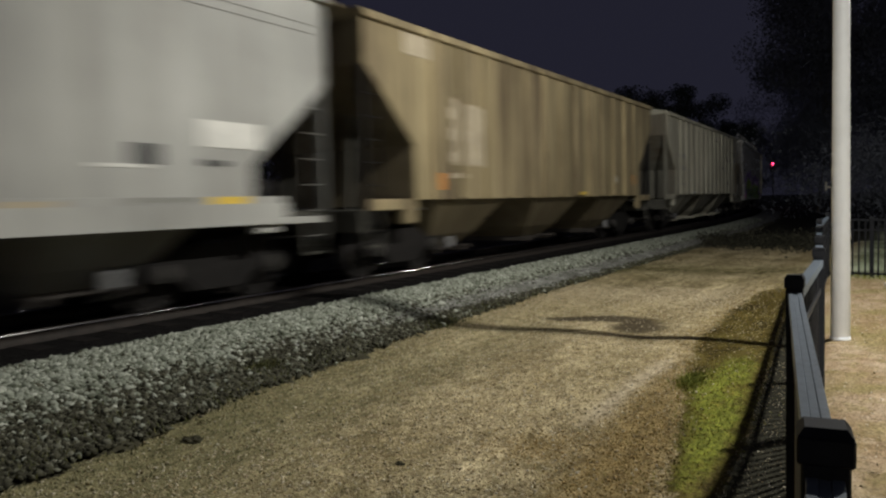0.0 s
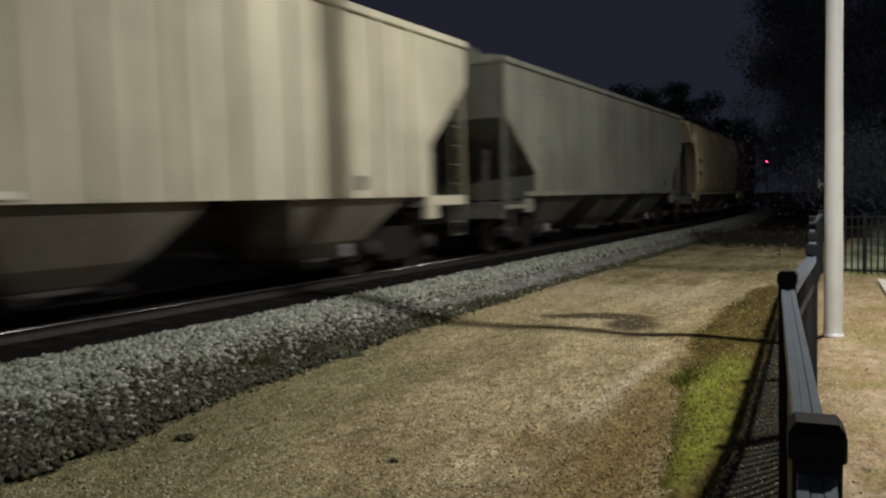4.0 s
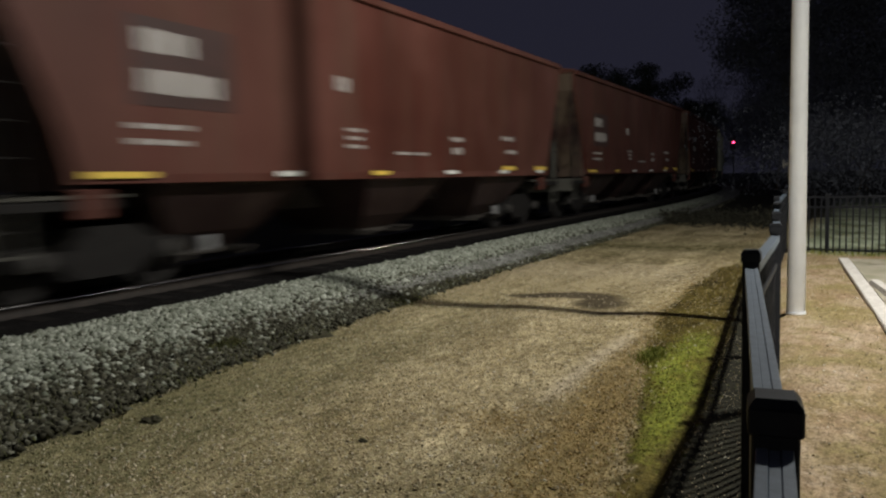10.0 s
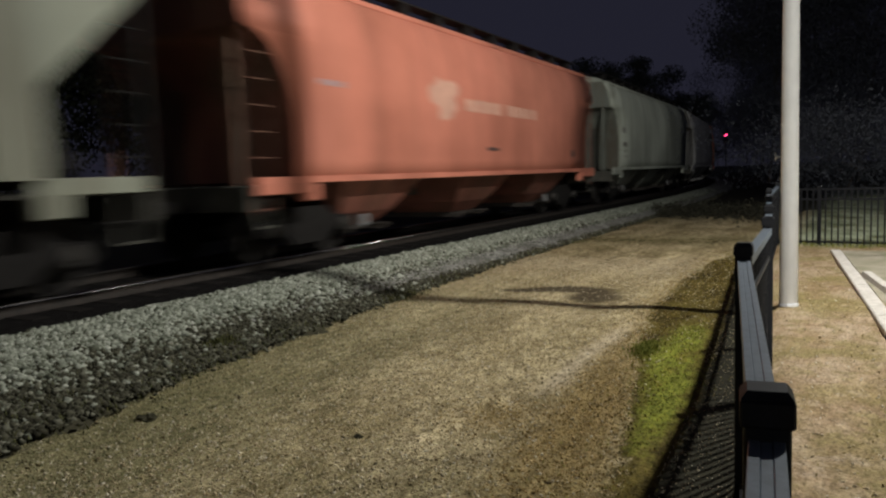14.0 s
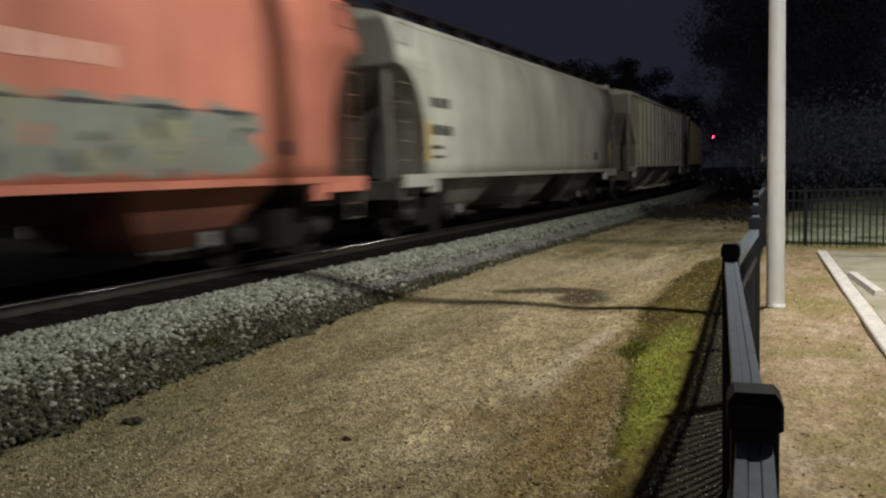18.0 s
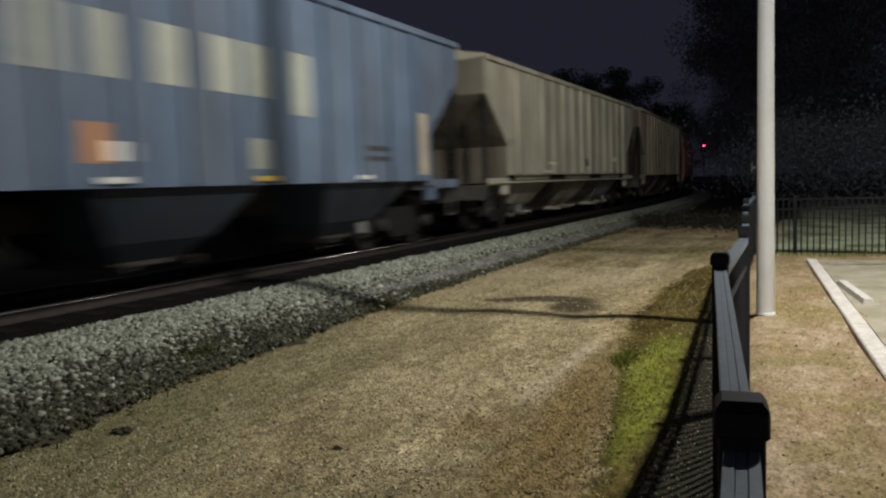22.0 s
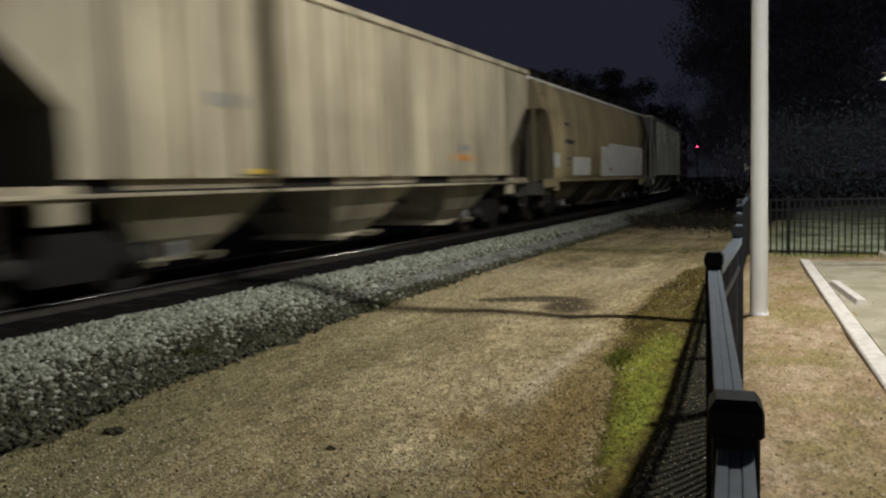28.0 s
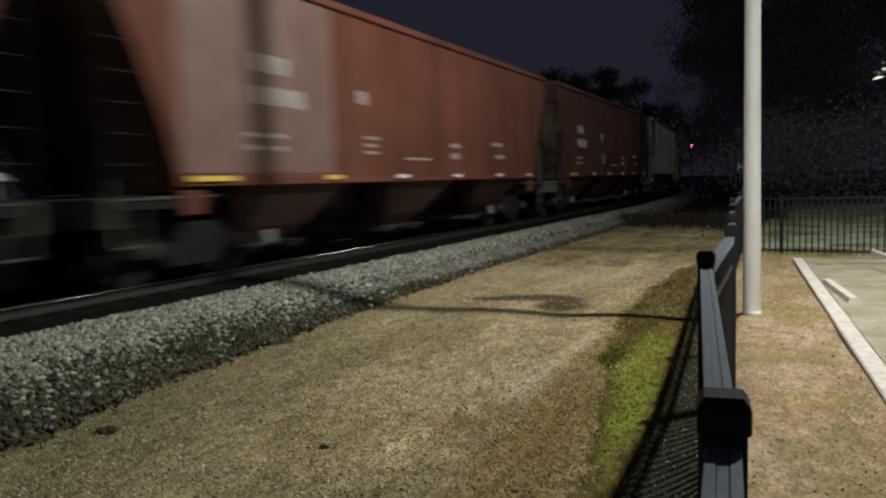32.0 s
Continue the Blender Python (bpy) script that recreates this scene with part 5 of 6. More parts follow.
# how far each car's lettering sits from the usual place along its side
MARK_DY = [0.5, 0.79, 0.39, 0.14, -0.03, -0.14, -0.1, 0.08, 0.06, -0.27, -0.01, 0.13, 0.22, -0.49, -0.46, -0.58, -0.5, -0.4, -0.21, -0.46, -0.88, -1.06, -0.91, -0.65, -0.71, -0.68, -0.92, -1.17, -1.08, -0.95, -0.44, -0.37]


def mark_at(e):
    return pose(0, e["mark_dy"], 0)


def plate(e, name, kind, y0, y1, z0, z1, material, label="", up=0.006):
    """A thin painted mark that follows the side."""
    bm = bmesh.new()
    zs = np.linspace(z0, z1, 4 if kind == "round" else 2)
    prev = None
    for z in zs:
        x = side_x(kind, float(z)) + 0.003
        row = [bm.verts.new((x + d, y, z)) for d, y in ((up, y0), (up, y1), (-0.002, y1), (-0.002, y0))]
        if prev:
            for i in range(4):
                bm.faces.new((prev[i], prev[(i + 1) % 4], row[(i + 1) % 4], row[i]))
        else:
            bm.faces.new(row[::-1])
        prev = row
    bm.faces.new(prev)
    bmesh.ops.recalc_face_normals(bm, faces=bm.faces)
    return part(name, bm, material, e, label, at=mark_at(e))


def bars(e, kind, y0, y1, z0, z1, n, material):
    """A line of unreadable lettering: n plain bars side by side."""
    r = rng_of(int(1000 * (y1 - y0)) + 7 * n + int(100 * z0))
    w = r.uniform(0.7, 1.3, n)
    ends = y0 + (y1 - y0) * np.concatenate([[0], np.cumsum(w) / w.sum()])
    for i in range(n):
        u = ends[i + 1] - ends[i]
        plate(e, "lettering", kind, ends[i], ends[i + 1] - u * r.uniform(0.12, 0.3), z0 + (z1 - z0) * r.uniform(0, 0.08), z1 - (z1 - z0) * r.uniform(0, 0.1), material)


def blob(e, kind, y, z, a, b, material, seed, up, name="graffiti", lean=0.0):
    """An uneven patch of sprayed paint on the side."""
    r = rng_of(seed)
    n = 22
    ph = r.uniform(0, 6.28, 3)
    bm = bmesh.new()
    front, back = [], []
    for i in range(n):
        t = 2 * math.pi * i / n
        k = 1 + 0.16 * math.sin(3 * t + ph[0]) + 0.12 * math.sin(5 * t + ph[1]) + 0.08 * math.sin(8 * t + ph[2])
        yy, zz = y + a * k * math.cos(t) + lean * b * k * math.sin(t), z + b * k * math.sin(t)
        x = side_x(kind, zz)
        front.append(bm.verts.new((x + up, yy, zz)))
        back.append(bm.verts.new((x - 0.002, yy, zz)))
    cf = bm.verts.new((side_x(kind, z) + up, y, z))
    for i in range(n):
        bm.faces.new((front[i], front[(i + 1) % n], cf))
        bm.faces.new((front[i], back[i], back[(i + 1) % n], front[(i + 1) % n]))
    bmesh.ops.recalc_face_normals(bm, faces=bm.faces)
    return part(name, bm, material, e, at=mark_at(e))


G = {n: simple("spray_" + n, tuple(c * 0.8 for c in col), tuple(min(0.9, c * 1.15) for c in col), 3, 0.55) for n, col in
     dict(lilac=(0.36, 0.26, 0.46), olive=(0.25, 0.25, 0.16), purple=(0.2, 0.13, 0.32), lime=(0.34, 0.46, 0.1), green=(0.17, 0.28, 0.07), teal=(0.2, 0.31, 0.24), magenta=(0.38, 0.1, 0.3), silver=(0.21, 0.225, 0.19), black=(0.05, 0.05, 0.05), red=(0.42, 0.06, 0.03), white=(0.7, 0.69, 0.64), fade=(0.68, 0.47, 0.38), chalk=(0.34, 0.32, 0.3), pale=(0.38, 0.26, 0.26), faint=(0.64, 0.36, 0.27), sky=(0.33, 0.4, 0.44), frost=(0.22, 0.27, 0.32), pale2=(0.42, 0.36, 0.26), rust=(0.5, 0.22, 0.06)).items()}

CREAM, GREYW, MINT = (0.44, 0.42, 0.335), (0.4, 0.4, 0.375), (0.36, 0.39, 0.335)
MAROON, RUST, SALMON, BROWN = (0.064, 0.016, 0.012), (0.076, 0.02, 0.0125), (0.56, 0.195, 0.13), (0.25, 0.185, 0.11)
RUSTTAN = (0.325, 0.265, 0.15)
GREY, GREYGREEN, BLUE, DARK = (0.22, 0.22, 0.2), (0.25, 0.265, 0.21), (0.105, 0.15, 0.225), (0.15, 0.14, 0.12)
# kind, paint, dirt, colour words
CARS = [
    ("deep", GREYW, 0.3, "off-white"), ("ribbed", RUSTTAN, 0.95, "rusty tan"), ("ribbed", CREAM, 0.4, "cream"), ("panel", (0.5, 0.49, 0.46), 0.15, "white"),
    ("ribbed", (0.46, 0.425, 0.325), 0.3, "pale cream"), ("deep", (0.2, 0.212, 0.17), 0.3, "pale green-grey"), ("round", (0.4, 0.335, 0.205), 0.45, "tan"), ("smooth", MAROON, 0.25, "maroon"),
    ("round", (0.43, 0.42, 0.36), 0.25, "off-white"), ("round", CREAM, 0.2, "cream white"), ("smooth", RUST, 0.25, "red-brown"), ("smooth", RUST, 0.25, "red-brown"),
    ("smooth", RUST, 0.25, "red-brown"), ("ribbed", GREYGREEN, 0.6, "stained grey-green"), ("round", SALMON, 0.15, "faded orange"), ("round", MINT, 0.25, "grey-green"),
    ("round", (0.48, 0.48, 0.47), 0.15, "light grey"), ("round", SALMON, 0.2, "faded orange"), ("round", (0.43, 0.435, 0.375), 0.2, "off-white"), ("ribbed", (0.46, 0.44, 0.36), 0.35, "off-white"),
    ("lined", RUSTTAN, 0.9, "rusty tan"), ("ribbed", BLUE, 0.45, "patched blue"), ("lined", (0.4, 0.38, 0.3), 0.45, "grey-cream"), ("ribbed", (0.34, 0.3, 0.22), 0.6, "dirty grey-tan"),
    ("round", (0.56, 0.245, 0.165), 0.2, "faded orange"), ("round", (0.42, 0.44, 0.38), 0.25, "pale grey-green"), ("ribbed", GREY, 0.55, "dirty grey"), ("lined", (0.42, 0.375, 0.27), 0.6, "stained beige"),
    ("round", (0.34, 0.28, 0.16), 0.3, "tan and white"), ("ribbed", (0.4, 0.41, 0.36), 0.3, "light grey"), ("smooth", MAROON, 0.3, "maroon"), ("smooth", (0.125, 0.036, 0.021), 0.4, "rust-red"),
    ("smooth", MAROON, 0.4, "dark maroon"), ("ribbed", GREY, 0.4, "grey"), ("round", MINT, 0.3, "pale grey"), ("smooth", RUST, 0.3, "red-brown"), ("ribbed", GREY, 0.5, "grey"),
]
PANELS = [(-5.95, -5.4, 1.6, 2.03), (-3.9, -1.75, 1.35, 1.95), (-0.15, 1.0, 1.3, 2.4), (1.0, 7.5, 1.3, 2.55)]
DEV = [-1.0, -1.18, -0.51, -0.03, 0.25, 0.53, 0.82, 0.86, 1.32, 1.82, 1.21, 1.28, 1.77, 1.17, 2.2, 2.21, 2.69, 2.3, 2.42, 2.81, 2.8, 2.97, 3.05, 2.35, 2.36, 2.3, 2.24, 2.19, 2.16, 1.63, 0.49, 0.59]


TONES = {"pink": G["pale"], "dark": M_DARKMARK, "faint": M_FAINT, "chalk": G["chalk"], "white": G["white"], "pale2": G["pale2"], "rust": G["rust"], "yellow": M_YELLOW, "red": G["red"],
         "grey": simple("grey_lettering", (0.2, 0.2, 0.18), (0.28, 0.28, 0.25), 20, 0.6), "cream": simple("cream_lettering", (0.3, 0.32, 0.27), (0.4, 0.41, 0.35), 6, 0.6)}
# lettering lines, card holders and patches by car: from, to, low, high, number of words (none: a plain patch), tone
LETTERS = {
    0: [(5.6, 6.2, 1.27, 1.36, 0, "yellow"), (3.0, 3.7, 1.25, 1.33, 0, "pale2"), (4.1, 4.75, 1.68, 1.72, 0, "white"), (4.6, 5.5, 1.3, 1.36, 4, "grey")],
    1: [(3.9, 4.24, 1.66, 1.86, 0, "white"), (3.97, 4.17, 1.7, 1.82, 0, "dark"), (5.7, 6.2, 1.64, 1.92, 0, "rust"), (-5.2, -3.8, 1.85, 3.15, 5, "pale2")],
    2: [(-6.1, -4.9, 2.66, 2.84, 9, "grey"), (-6.0, -4.9, 2.19, 2.37, 8, "grey"), (-5.9, -5.35, 1.86, 1.93, 4, "grey"), (-5.85, -5.0, 1.66, 1.74, 5, "grey"), (4.68, 4.98, 1.7, 1.92, 0, "dark")],
    3: [(-6.9, -5.85, 2.53, 2.71, 8, "dark"), (-6.6, -5.95, 1.95, 2.13, 6, "dark"), (-6.9, -6.45, 1.39, 1.46, 4, "dark"), (-6.9, -6.5, 1.13, 1.2, 3, "grey")],
    4: [(-5.6, -5.2, 2.15, 2.36, 3, "grey"), (-4.65, -4.2, 2.2, 2.42, 3, "rust"), (-5.6, -5.2, 1.64, 1.85, 3, "grey"), (-4.7, -4.2, 1.66, 1.88, 3, "grey"), (-6.45, -6.15, 1.36, 1.6, 0, "rust"), (4.3, 4.55, 1.4, 1.62, 0, "dark")],
    6: [(-6.68, -5.85, 2.48, 2.7, 5, "dark"), (-6.7, -5.8, 1.95, 2.17, 6, "dark"), (-6.6, -6.1, 1.72, 1.77, 3, "dark"), (-6.93, -6.75, 1.6, 2.0, 0, "yellow"), (4.5, 4.78, 1.57, 1.8, 0, "dark"), (6.3, 6.6, 1.3, 1.36, 0, "rust")],
    8: [(-6.8, -6.1, 2.57, 2.78, 5, "dark"), (-6.75, -5.9, 2.07, 2.28, 6, "dark"), (-6.8, -6.15, 1.8, 1.86, 3, "dark"), (-6.8, -6.3, 1.6, 1.66, 3, "grey"), (4.85, 5.2, 1.58, 1.8, 0, "dark"), (-6.94, -6.82, 1.6, 2.2, 0, "yellow"), (6.8, 6.94, 1.6, 2.2, 0, "yellow")],
    9: [(-6.6, -5.8, 2.5, 2.72, 5, "dark"), (-6.7, -5.65, 1.93, 2.15, 6, "dark"), (-6.6, -6.0, 1.7, 1.76, 3, "grey"), (4.85, 5.15, 1.56, 1.8, 0, "dark"), (-6.94, -6.82, 1.6, 2.2, 0, "yellow"), (-3.2, -2.4, 1.62, 1.78, 3, "pale2"), (0.4, 1.3, 1.6, 1.7, 3, "pale2")],
    13: [(-4.8, -3.3, 2.22, 2.38, 7, "chalk"), (3.0, 3.4, 1.75, 1.95, 3, "white"), (5.4, 5.65, 1.6, 1.82, 0, "dark")],
    18: [(-6.75, -5.9, 2.55, 2.77, 5, "dark"), (-6.8, -5.8, 2.01, 2.23, 6, "dark"), (-6.8, -6.25, 1.74, 1.82, 3, "dark"), (-6.75, -6.2, 1.55, 1.62, 3, "dark"), (-6.94, -6.84, 1.5, 2.3, 0, "yellow"), (4.85, 5.2, 1.56, 1.8, 0, "dark"), (3.85, 4.12, 1.62, 1.7, 0, "rust"), (6.82, 6.94, 1.5, 2.2, 0, "yellow")],
    19: [(-4.35, -3.2, 2.22, 2.36, 7, "grey"), (4.6, 4.85, 1.55, 1.75, 0, "dark")],
    21: [(-2.26, -1.71, 2.5, 3.22, 0, "cream"), (-1.37, -0.92, 2.5, 3.22, 0, "cream"), (-0.52, 0.02, 2.5, 3.22, 0, "cream"), (0.4, 0.93, 2.5, 3.22, 0, "cream"), (1.06, 1.56, 2.5, 3.22, 0, "cream"), (2.07, 2.56, 2.3, 3.22, 0, "cream"),
         (-1.25, -0.87, 1.58, 1.8, 0, "white"), (1.14, 1.5, 1.5, 1.92, 0, "cream"), (-1.53, -1.27, 1.55, 2.0, 0, "rust"), (4.0, 4.9, 1.64, 1.74, 4, "dark"), (4.1, 4.9, 1.82, 1.92, 4, "dark"), (5.9, 6.35, 1.4, 2.6, 0, "pale2")],
    22: [(-6.45, -6.05, 2.12, 2.3, 3, "grey"), (-5.95, -5.6, 2.15, 2.34, 3, "grey"), (0.5, 0.85, 1.64, 1.88, 0, "dark"), (4.1, 4.8, 1.82, 2.0, 3, "white"), (-3.3, -2.5, 1.66, 1.74, 3, "white")],
    23: [(-2.39, -1.99, 1.6, 1.94, 0, "dark"), (4.4, 4.7, 1.76, 2.0, 0, "dark"), (3.75, 4.15, 1.78, 1.98, 3, "grey"), (-4.05, -3.6, 1.94, 2.02, 3, "dark"), (2.5, 3.0, 1.44, 1.54, 0, "pale2"), (0.6, 1.1, 1.8, 2.1, 3, "grey")],
    25: [(-6.2, -5.0, 2.74, 3.0, 5, "dark"), (-6.1, -4.95, 2.12, 2.36, 6, "dark"), (5.0, 5.3, 1.56, 1.8, 0, "dark")],
    27: [(2.8, 4.3, 1.7, 1.84, 4, "rust"), (3.0, 4.0, 1.92, 2.06, 3, "grey"), (-4.4, -3.6, 2.3, 2.5, 4, "grey")],
    29: [(-4.2, -3.15, 2.38, 2.56, 6, "pink"), (4.5, 4.75, 1.6, 1.8, 0, "dark")],
}


def gap_at(k):
    """Where the coupling behind car k stands along the track at the start."""
    return 9.7 + 17.17 * k + (DEV[k] if 0 <= k < len(DEV) else 0.0)


def spray_colours(e, kind):
    """A long wildstyle piece: teal and green at the foot, lime in the middle, a purple cloud on top, dark strokes and pale sparks over it."""
    r = rng_of(33)
    up = 0.006

    def crest(y):
        return 2.02 + 0.42 * math.exp(-((y + 3.4) / 1.7) ** 2) + 0.16 * math.exp(-((y - 1.4) / 1.6) ** 2) - 0.12 * math.exp(-((y + 0.6) / 0.5) ** 2)

    def put(y, z, a, b, tone, lean=0.0):
        nonlocal up
        up += 0.00012
        blob(e, kind, y, z, a, b, G[tone], int(1000 + 40 * y + 300 * z), up + (0.018 if z - b < 1.32 else 0.0), "graffiti", lean)

    for y in np.arange(-5.3, 5.4, 0.44):
        put(y, 1.16 + 0.05 * r.normal(), 0.36, 0.17, "teal" if r.random() < 0.22 else "green")
        put(y + 0.1, 1.42 + 0.06 * r.normal(), 0.34, 0.2, "green" if r.random() < 0.85 else "teal")
    for y in np.arange(-5.5, 5.3, 0.4):
        put(y, crest(y) - 0.05 + 0.07 * r.normal(), 0.34 + 0.12 * r.random(), 0.2 + 0.08 * r.random(), "purple", 0.4 * r.normal())
    for y in np.arange(-5.1, 5.0, 0.36):
        h = crest(y) - 0.36
        if not -1.5 < y < -0.7 and not 1.5 < y < 2.3:
            put(y, h - 0.06 + 0.05 * r.normal(), 0.3 + 0.1 * r.random(), 0.2, "lime", 0.5 * r.normal())
        if r.random() < 0.6:
            put(y, h - 0.28, 0.3, 0.14, "lime" if r.random() < 0.4 else "green", 0.5 * r.normal())
    for i in range(26):
        y = r.uniform(-5.5, 5.4)
        put(y, r.uniform(1.15, 1.62), 0.1 + 0.16 * r.random(), 0.06 + 0.08 * r.random(), "black" if r.random() < 0.45 else "green", 0.6 * r.normal())
    for i in range(60):
        y = r.uniform(-5.6, 5.6)
        put(y, r.uniform(1.2, crest(y) + 0.1), 0.08 + 0.16 * r.random(), 0.025 + 0.05 * r.random(), "black" if r.random() < 0.7 else "purple", 1.2 * r.normal())
    for i in range(14):
        y = r.uniform(-5.2, 4.8)
        put(y, crest(y) - 0.05 + 0.08 * r.normal(), 0.12 + 0.1 * r.random(), 0.05, "lilac", 0.8 * r.normal())
    for y, z, a, b, tone in ((-5.7, 1.95, 0.3, 0.3, "purple"), (-5.6, 1.55, 0.2, 0.16, "black"), (-6.0, 1.28, 0.34, 0.14, "purple"), (-6.15, 1.12, 0.36, 0.13, "magenta"), (-5.5, 1.36, 0.24, 0.1, "black"),
                             (5.3, 1.9, 0.3, 0.2, "purple"), (5.6, 1.55, 0.34, 0.14, "black"), (5.9, 1.2, 0.36, 0.2, "purple"), (5.2, 1.35, 0.3, 0.2, "purple")):
        put(y, z, a, b, tone)


def spray_silver(e, kind):
    """Two runs of silver-grey block letters with dark counters and olive patches, a red smear before them."""
    r = rng_of(41)
    e["mark_dy"] = 0.0
    blob(e, kind, -6.4, 1.5, 0.4, 0.22, G["red"], 200, 0.006)
    up = 0.008
    for y0, n, wide, z0, z1 in ((-5.7, 4, 0.84, 1.25, 2.4), (-2.0, 7, 1.1, 1.3, 2.22)):
        for i in range(n):
            y = y0 + wide * i
            tall = (z1 - z0) / 2 * (1 + 0.06 * r.normal())
            for dy, dz in ((-0.2, -0.22), (0.2, -0.2), (-0.18, 0.24), (0.2, 0.22), (0.0, 0.0)):
                up += 0.0001
                blob(e, kind, y + dy * wide, (z0 + z1) / 2 + dz * (z1 - z0), wide * 0.36, tall * 0.56, G["silver" if r.random() < 0.8 else "olive"], 300 + int(up * 1e4), up, "graffiti", 0.2 * r.normal())
            up += 0.0001
            blob(e, kind, y, z1 - 0.1, wide * 0.4, 0.03, G["black"], 700 + i, up + 0.004)
            for j in range(5):
                q = r.uniform(-1, 1, 4)
                blob(e, kind, y + 0.36 * wide * q[0], (z0 + z1) / 2 + 0.36 * (z1 - z0) * q[1], 0.07 + 0.05 * q[2], 0.1 + 0.07 * q[3], G["black" if j < 3 else "olive"], 800 + 10 * i + j, up + 0.005 + 0.0003 * j, "graffiti", q[0])


def marks(e, k, kind):
    words = CARS[k][3]
    red = words in ("maroon", "red-brown", "rust-red", "dark maroon")
    ink = G["frost"] if words == "patched blue" else M_DARKMARK if k in (3, 6, 9, 18, 28) else M_FAINT
    if red:
        d = {7: -0.5, 10: -0.3, 11: -0.4, 12: -0.4, 30: 0.7, 31: 0.6}.get(k, 0.0)
        if k == 31:
            plate(e, "paint_patch", kind, -6.8 - e["mark_dy"], -3.4 - e["mark_dy"], 1.42, 4.05, simple("faded_patch", (0.13, 0.08, 0.068), (0.19, 0.125, 0.105), 1.5, 0.7), "faded brown-grey panel", 0.002)
        if k in (10, 11, 12):
            plate(e, "stencil_patch", kind, -5.75 + d, -4.2 + d, 2.12, 3.12, simple("stencil_patch", (0.03, 0.014, 0.012), (0.05, 0.022, 0.018), 3, 0.6), "darker fresh paint behind the lettering", 0.003)
        up = {31: 0.12, 12: 0.06}.get(k, 0.0)
        bars(e, kind, -5.6 + d, -4.8 + d, 2.72 + up, 3.0 + up, 4, G["chalk"])
        bars(e, kind, -5.6 + d, -4.4 + d, 2.26 + up, 2.55 + up, 6, G["chalk"])
        for z in (1.86, 1.68):
            bars(e, kind, -5.8 + d, -4.9 + d, z + up / 2, z + 0.07 + up / 2, 3, G["chalk"])
        for y, z, h, w in ((-2.1, 2.6, 0.24, 0.3), (-1.8, 2.0, 0.06, 0.45), (-1.8, 1.87, 0.06, 0.4), (-1.8, 1.74, 0.06, 0.45), (0.0, 1.66, 0.05, 1.1), (1.75, 1.95, 0.1, 0.5), (1.75, 1.7, 0.14, 0.4), (4.3, 2.05, 0.1, 0.7), (4.5, 1.75, 0.1, 0.6)):
            bars(e, kind, y - w / 2, y + w / 2, z, z + h, 3, G["chalk"])
    elif words == "faded orange":
        d = {24: 0.4}.get(k, 0.0)
        tone = G["fade"] if k == 24 else G["faint"]
        blob(e, kind, -1.8 + d, 2.72, 0.58, 0.4, tone, 300 + k, 0.006, "emblem")
        bars(e, kind, -0.9 + d, 1.0 + d, 2.5, 2.78, 7, tone)
        bars(e, kind, 1.3 + d, 3.3 + d, 2.5, 2.78, 6, tone)
        bars(e, kind, -5.9, -5.2, 2.62, 2.72, 5, G["pale"])
        bars(e, kind, 0.2, 0.8, 1.7, 1.78, 3, M_DARKMARK)
        plate(e, "card_holder", kind, 6.05, 6.25, 1.58, 1.78, M_DARKMARK)
    elif k == 1:
        for y0, y1, z0, z1 in ((-6.1, -5.2, 2.75, 2.95), (-6.1, -5.0, 2.35, 2.6), (-6.1, -5.2, 1.95, 2.15), (-6.1, -5.4, 1.66, 1.76)):
            bars(e, kind, y0, y1, z0, z1, 3, G["pale2"])
        plate(e, "paint_patch", kind, -7.55, -6.7, 3.7, 4.05, G["pale2"])
        plate(e, "paint_patch", kind, -6.6, -6.3, 1.45, 1.75, G["rust"])
    elif k == 0:
        plate(e, "card_holder", kind, 4.05, 4.4, 1.72, 1.95, M_DARKMARK)
        plate(e, "paint_patch", kind, 5.0, 5.95, 1.95, 2.27, G["white"], "bright white repaint patch")
        bars(e, kind, 5.0, 5.4, 1.72, 1.8, 3, M_DARKMARK)
    elif k == 28:
        for y0, y1, z0, z1, n in ((-4.8, -4.3, 2.92, 3.02, 4), (-4.8, -3.75, 2.34, 2.5, 6), (-4.6, -4.1, 1.84, 1.9, 3), (-4.6, -4.2, 1.66, 1.71, 3)):
            bars(e, kind, y0, y1, z0, z1, n, ink)
    elif k not in LETTERS:
        e["mark_dy"] = max(e["mark_dy"], 6.15 - END_CUT[kind][1])
        bars(e, kind, -6.0, -5.5, 2.46, 2.66, 4, ink)
        bars(e, kind, -6.0, -5.4, 1.97, 2.16, 6, ink)
        bars(e, kind, -5.9, -5.4, 1.8, 1.85, 3, ink)
        bars(e, kind, -5.8, -5.3, 1.6, 1.65, 3, ink)
        plate(e, "card_holder", kind, 5.3, 5.55, 1.5, 1.74, M_DARKMARK)
    shift, e["mark_dy"] = e["mark_dy"], 0.0
    for y0, y1, z0, z1, n, tone in LETTERS.get(k, ()):
        if n:
            bars(e, kind, y0, y1, z0, z1, n, TONES[tone])
        else:
            plate(e, "card_holder" if tone == "dark" else "paint_patch", kind, y0, y1, z0, z1, TONES[tone])
    e["mark_dy"] = shift
    zr = SILLZ[kind] + 0.16
    if kind in ("panel", "deep"):
        for z in (3.72, 3.6):
            plate(e, "seam", kind, -7.6 - e["mark_dy"], 7.6 - e["mark_dy"], z, z + 0.012, M_FAINT, "", 0.003)
    if k in (10, 11, 12):
        for y in (4.3, 6.3):
            part("reflector", boxm(1.606, 1.625, y - 0.36, y + 0.36, 1.38, 1.47), M_YELLOW, e)
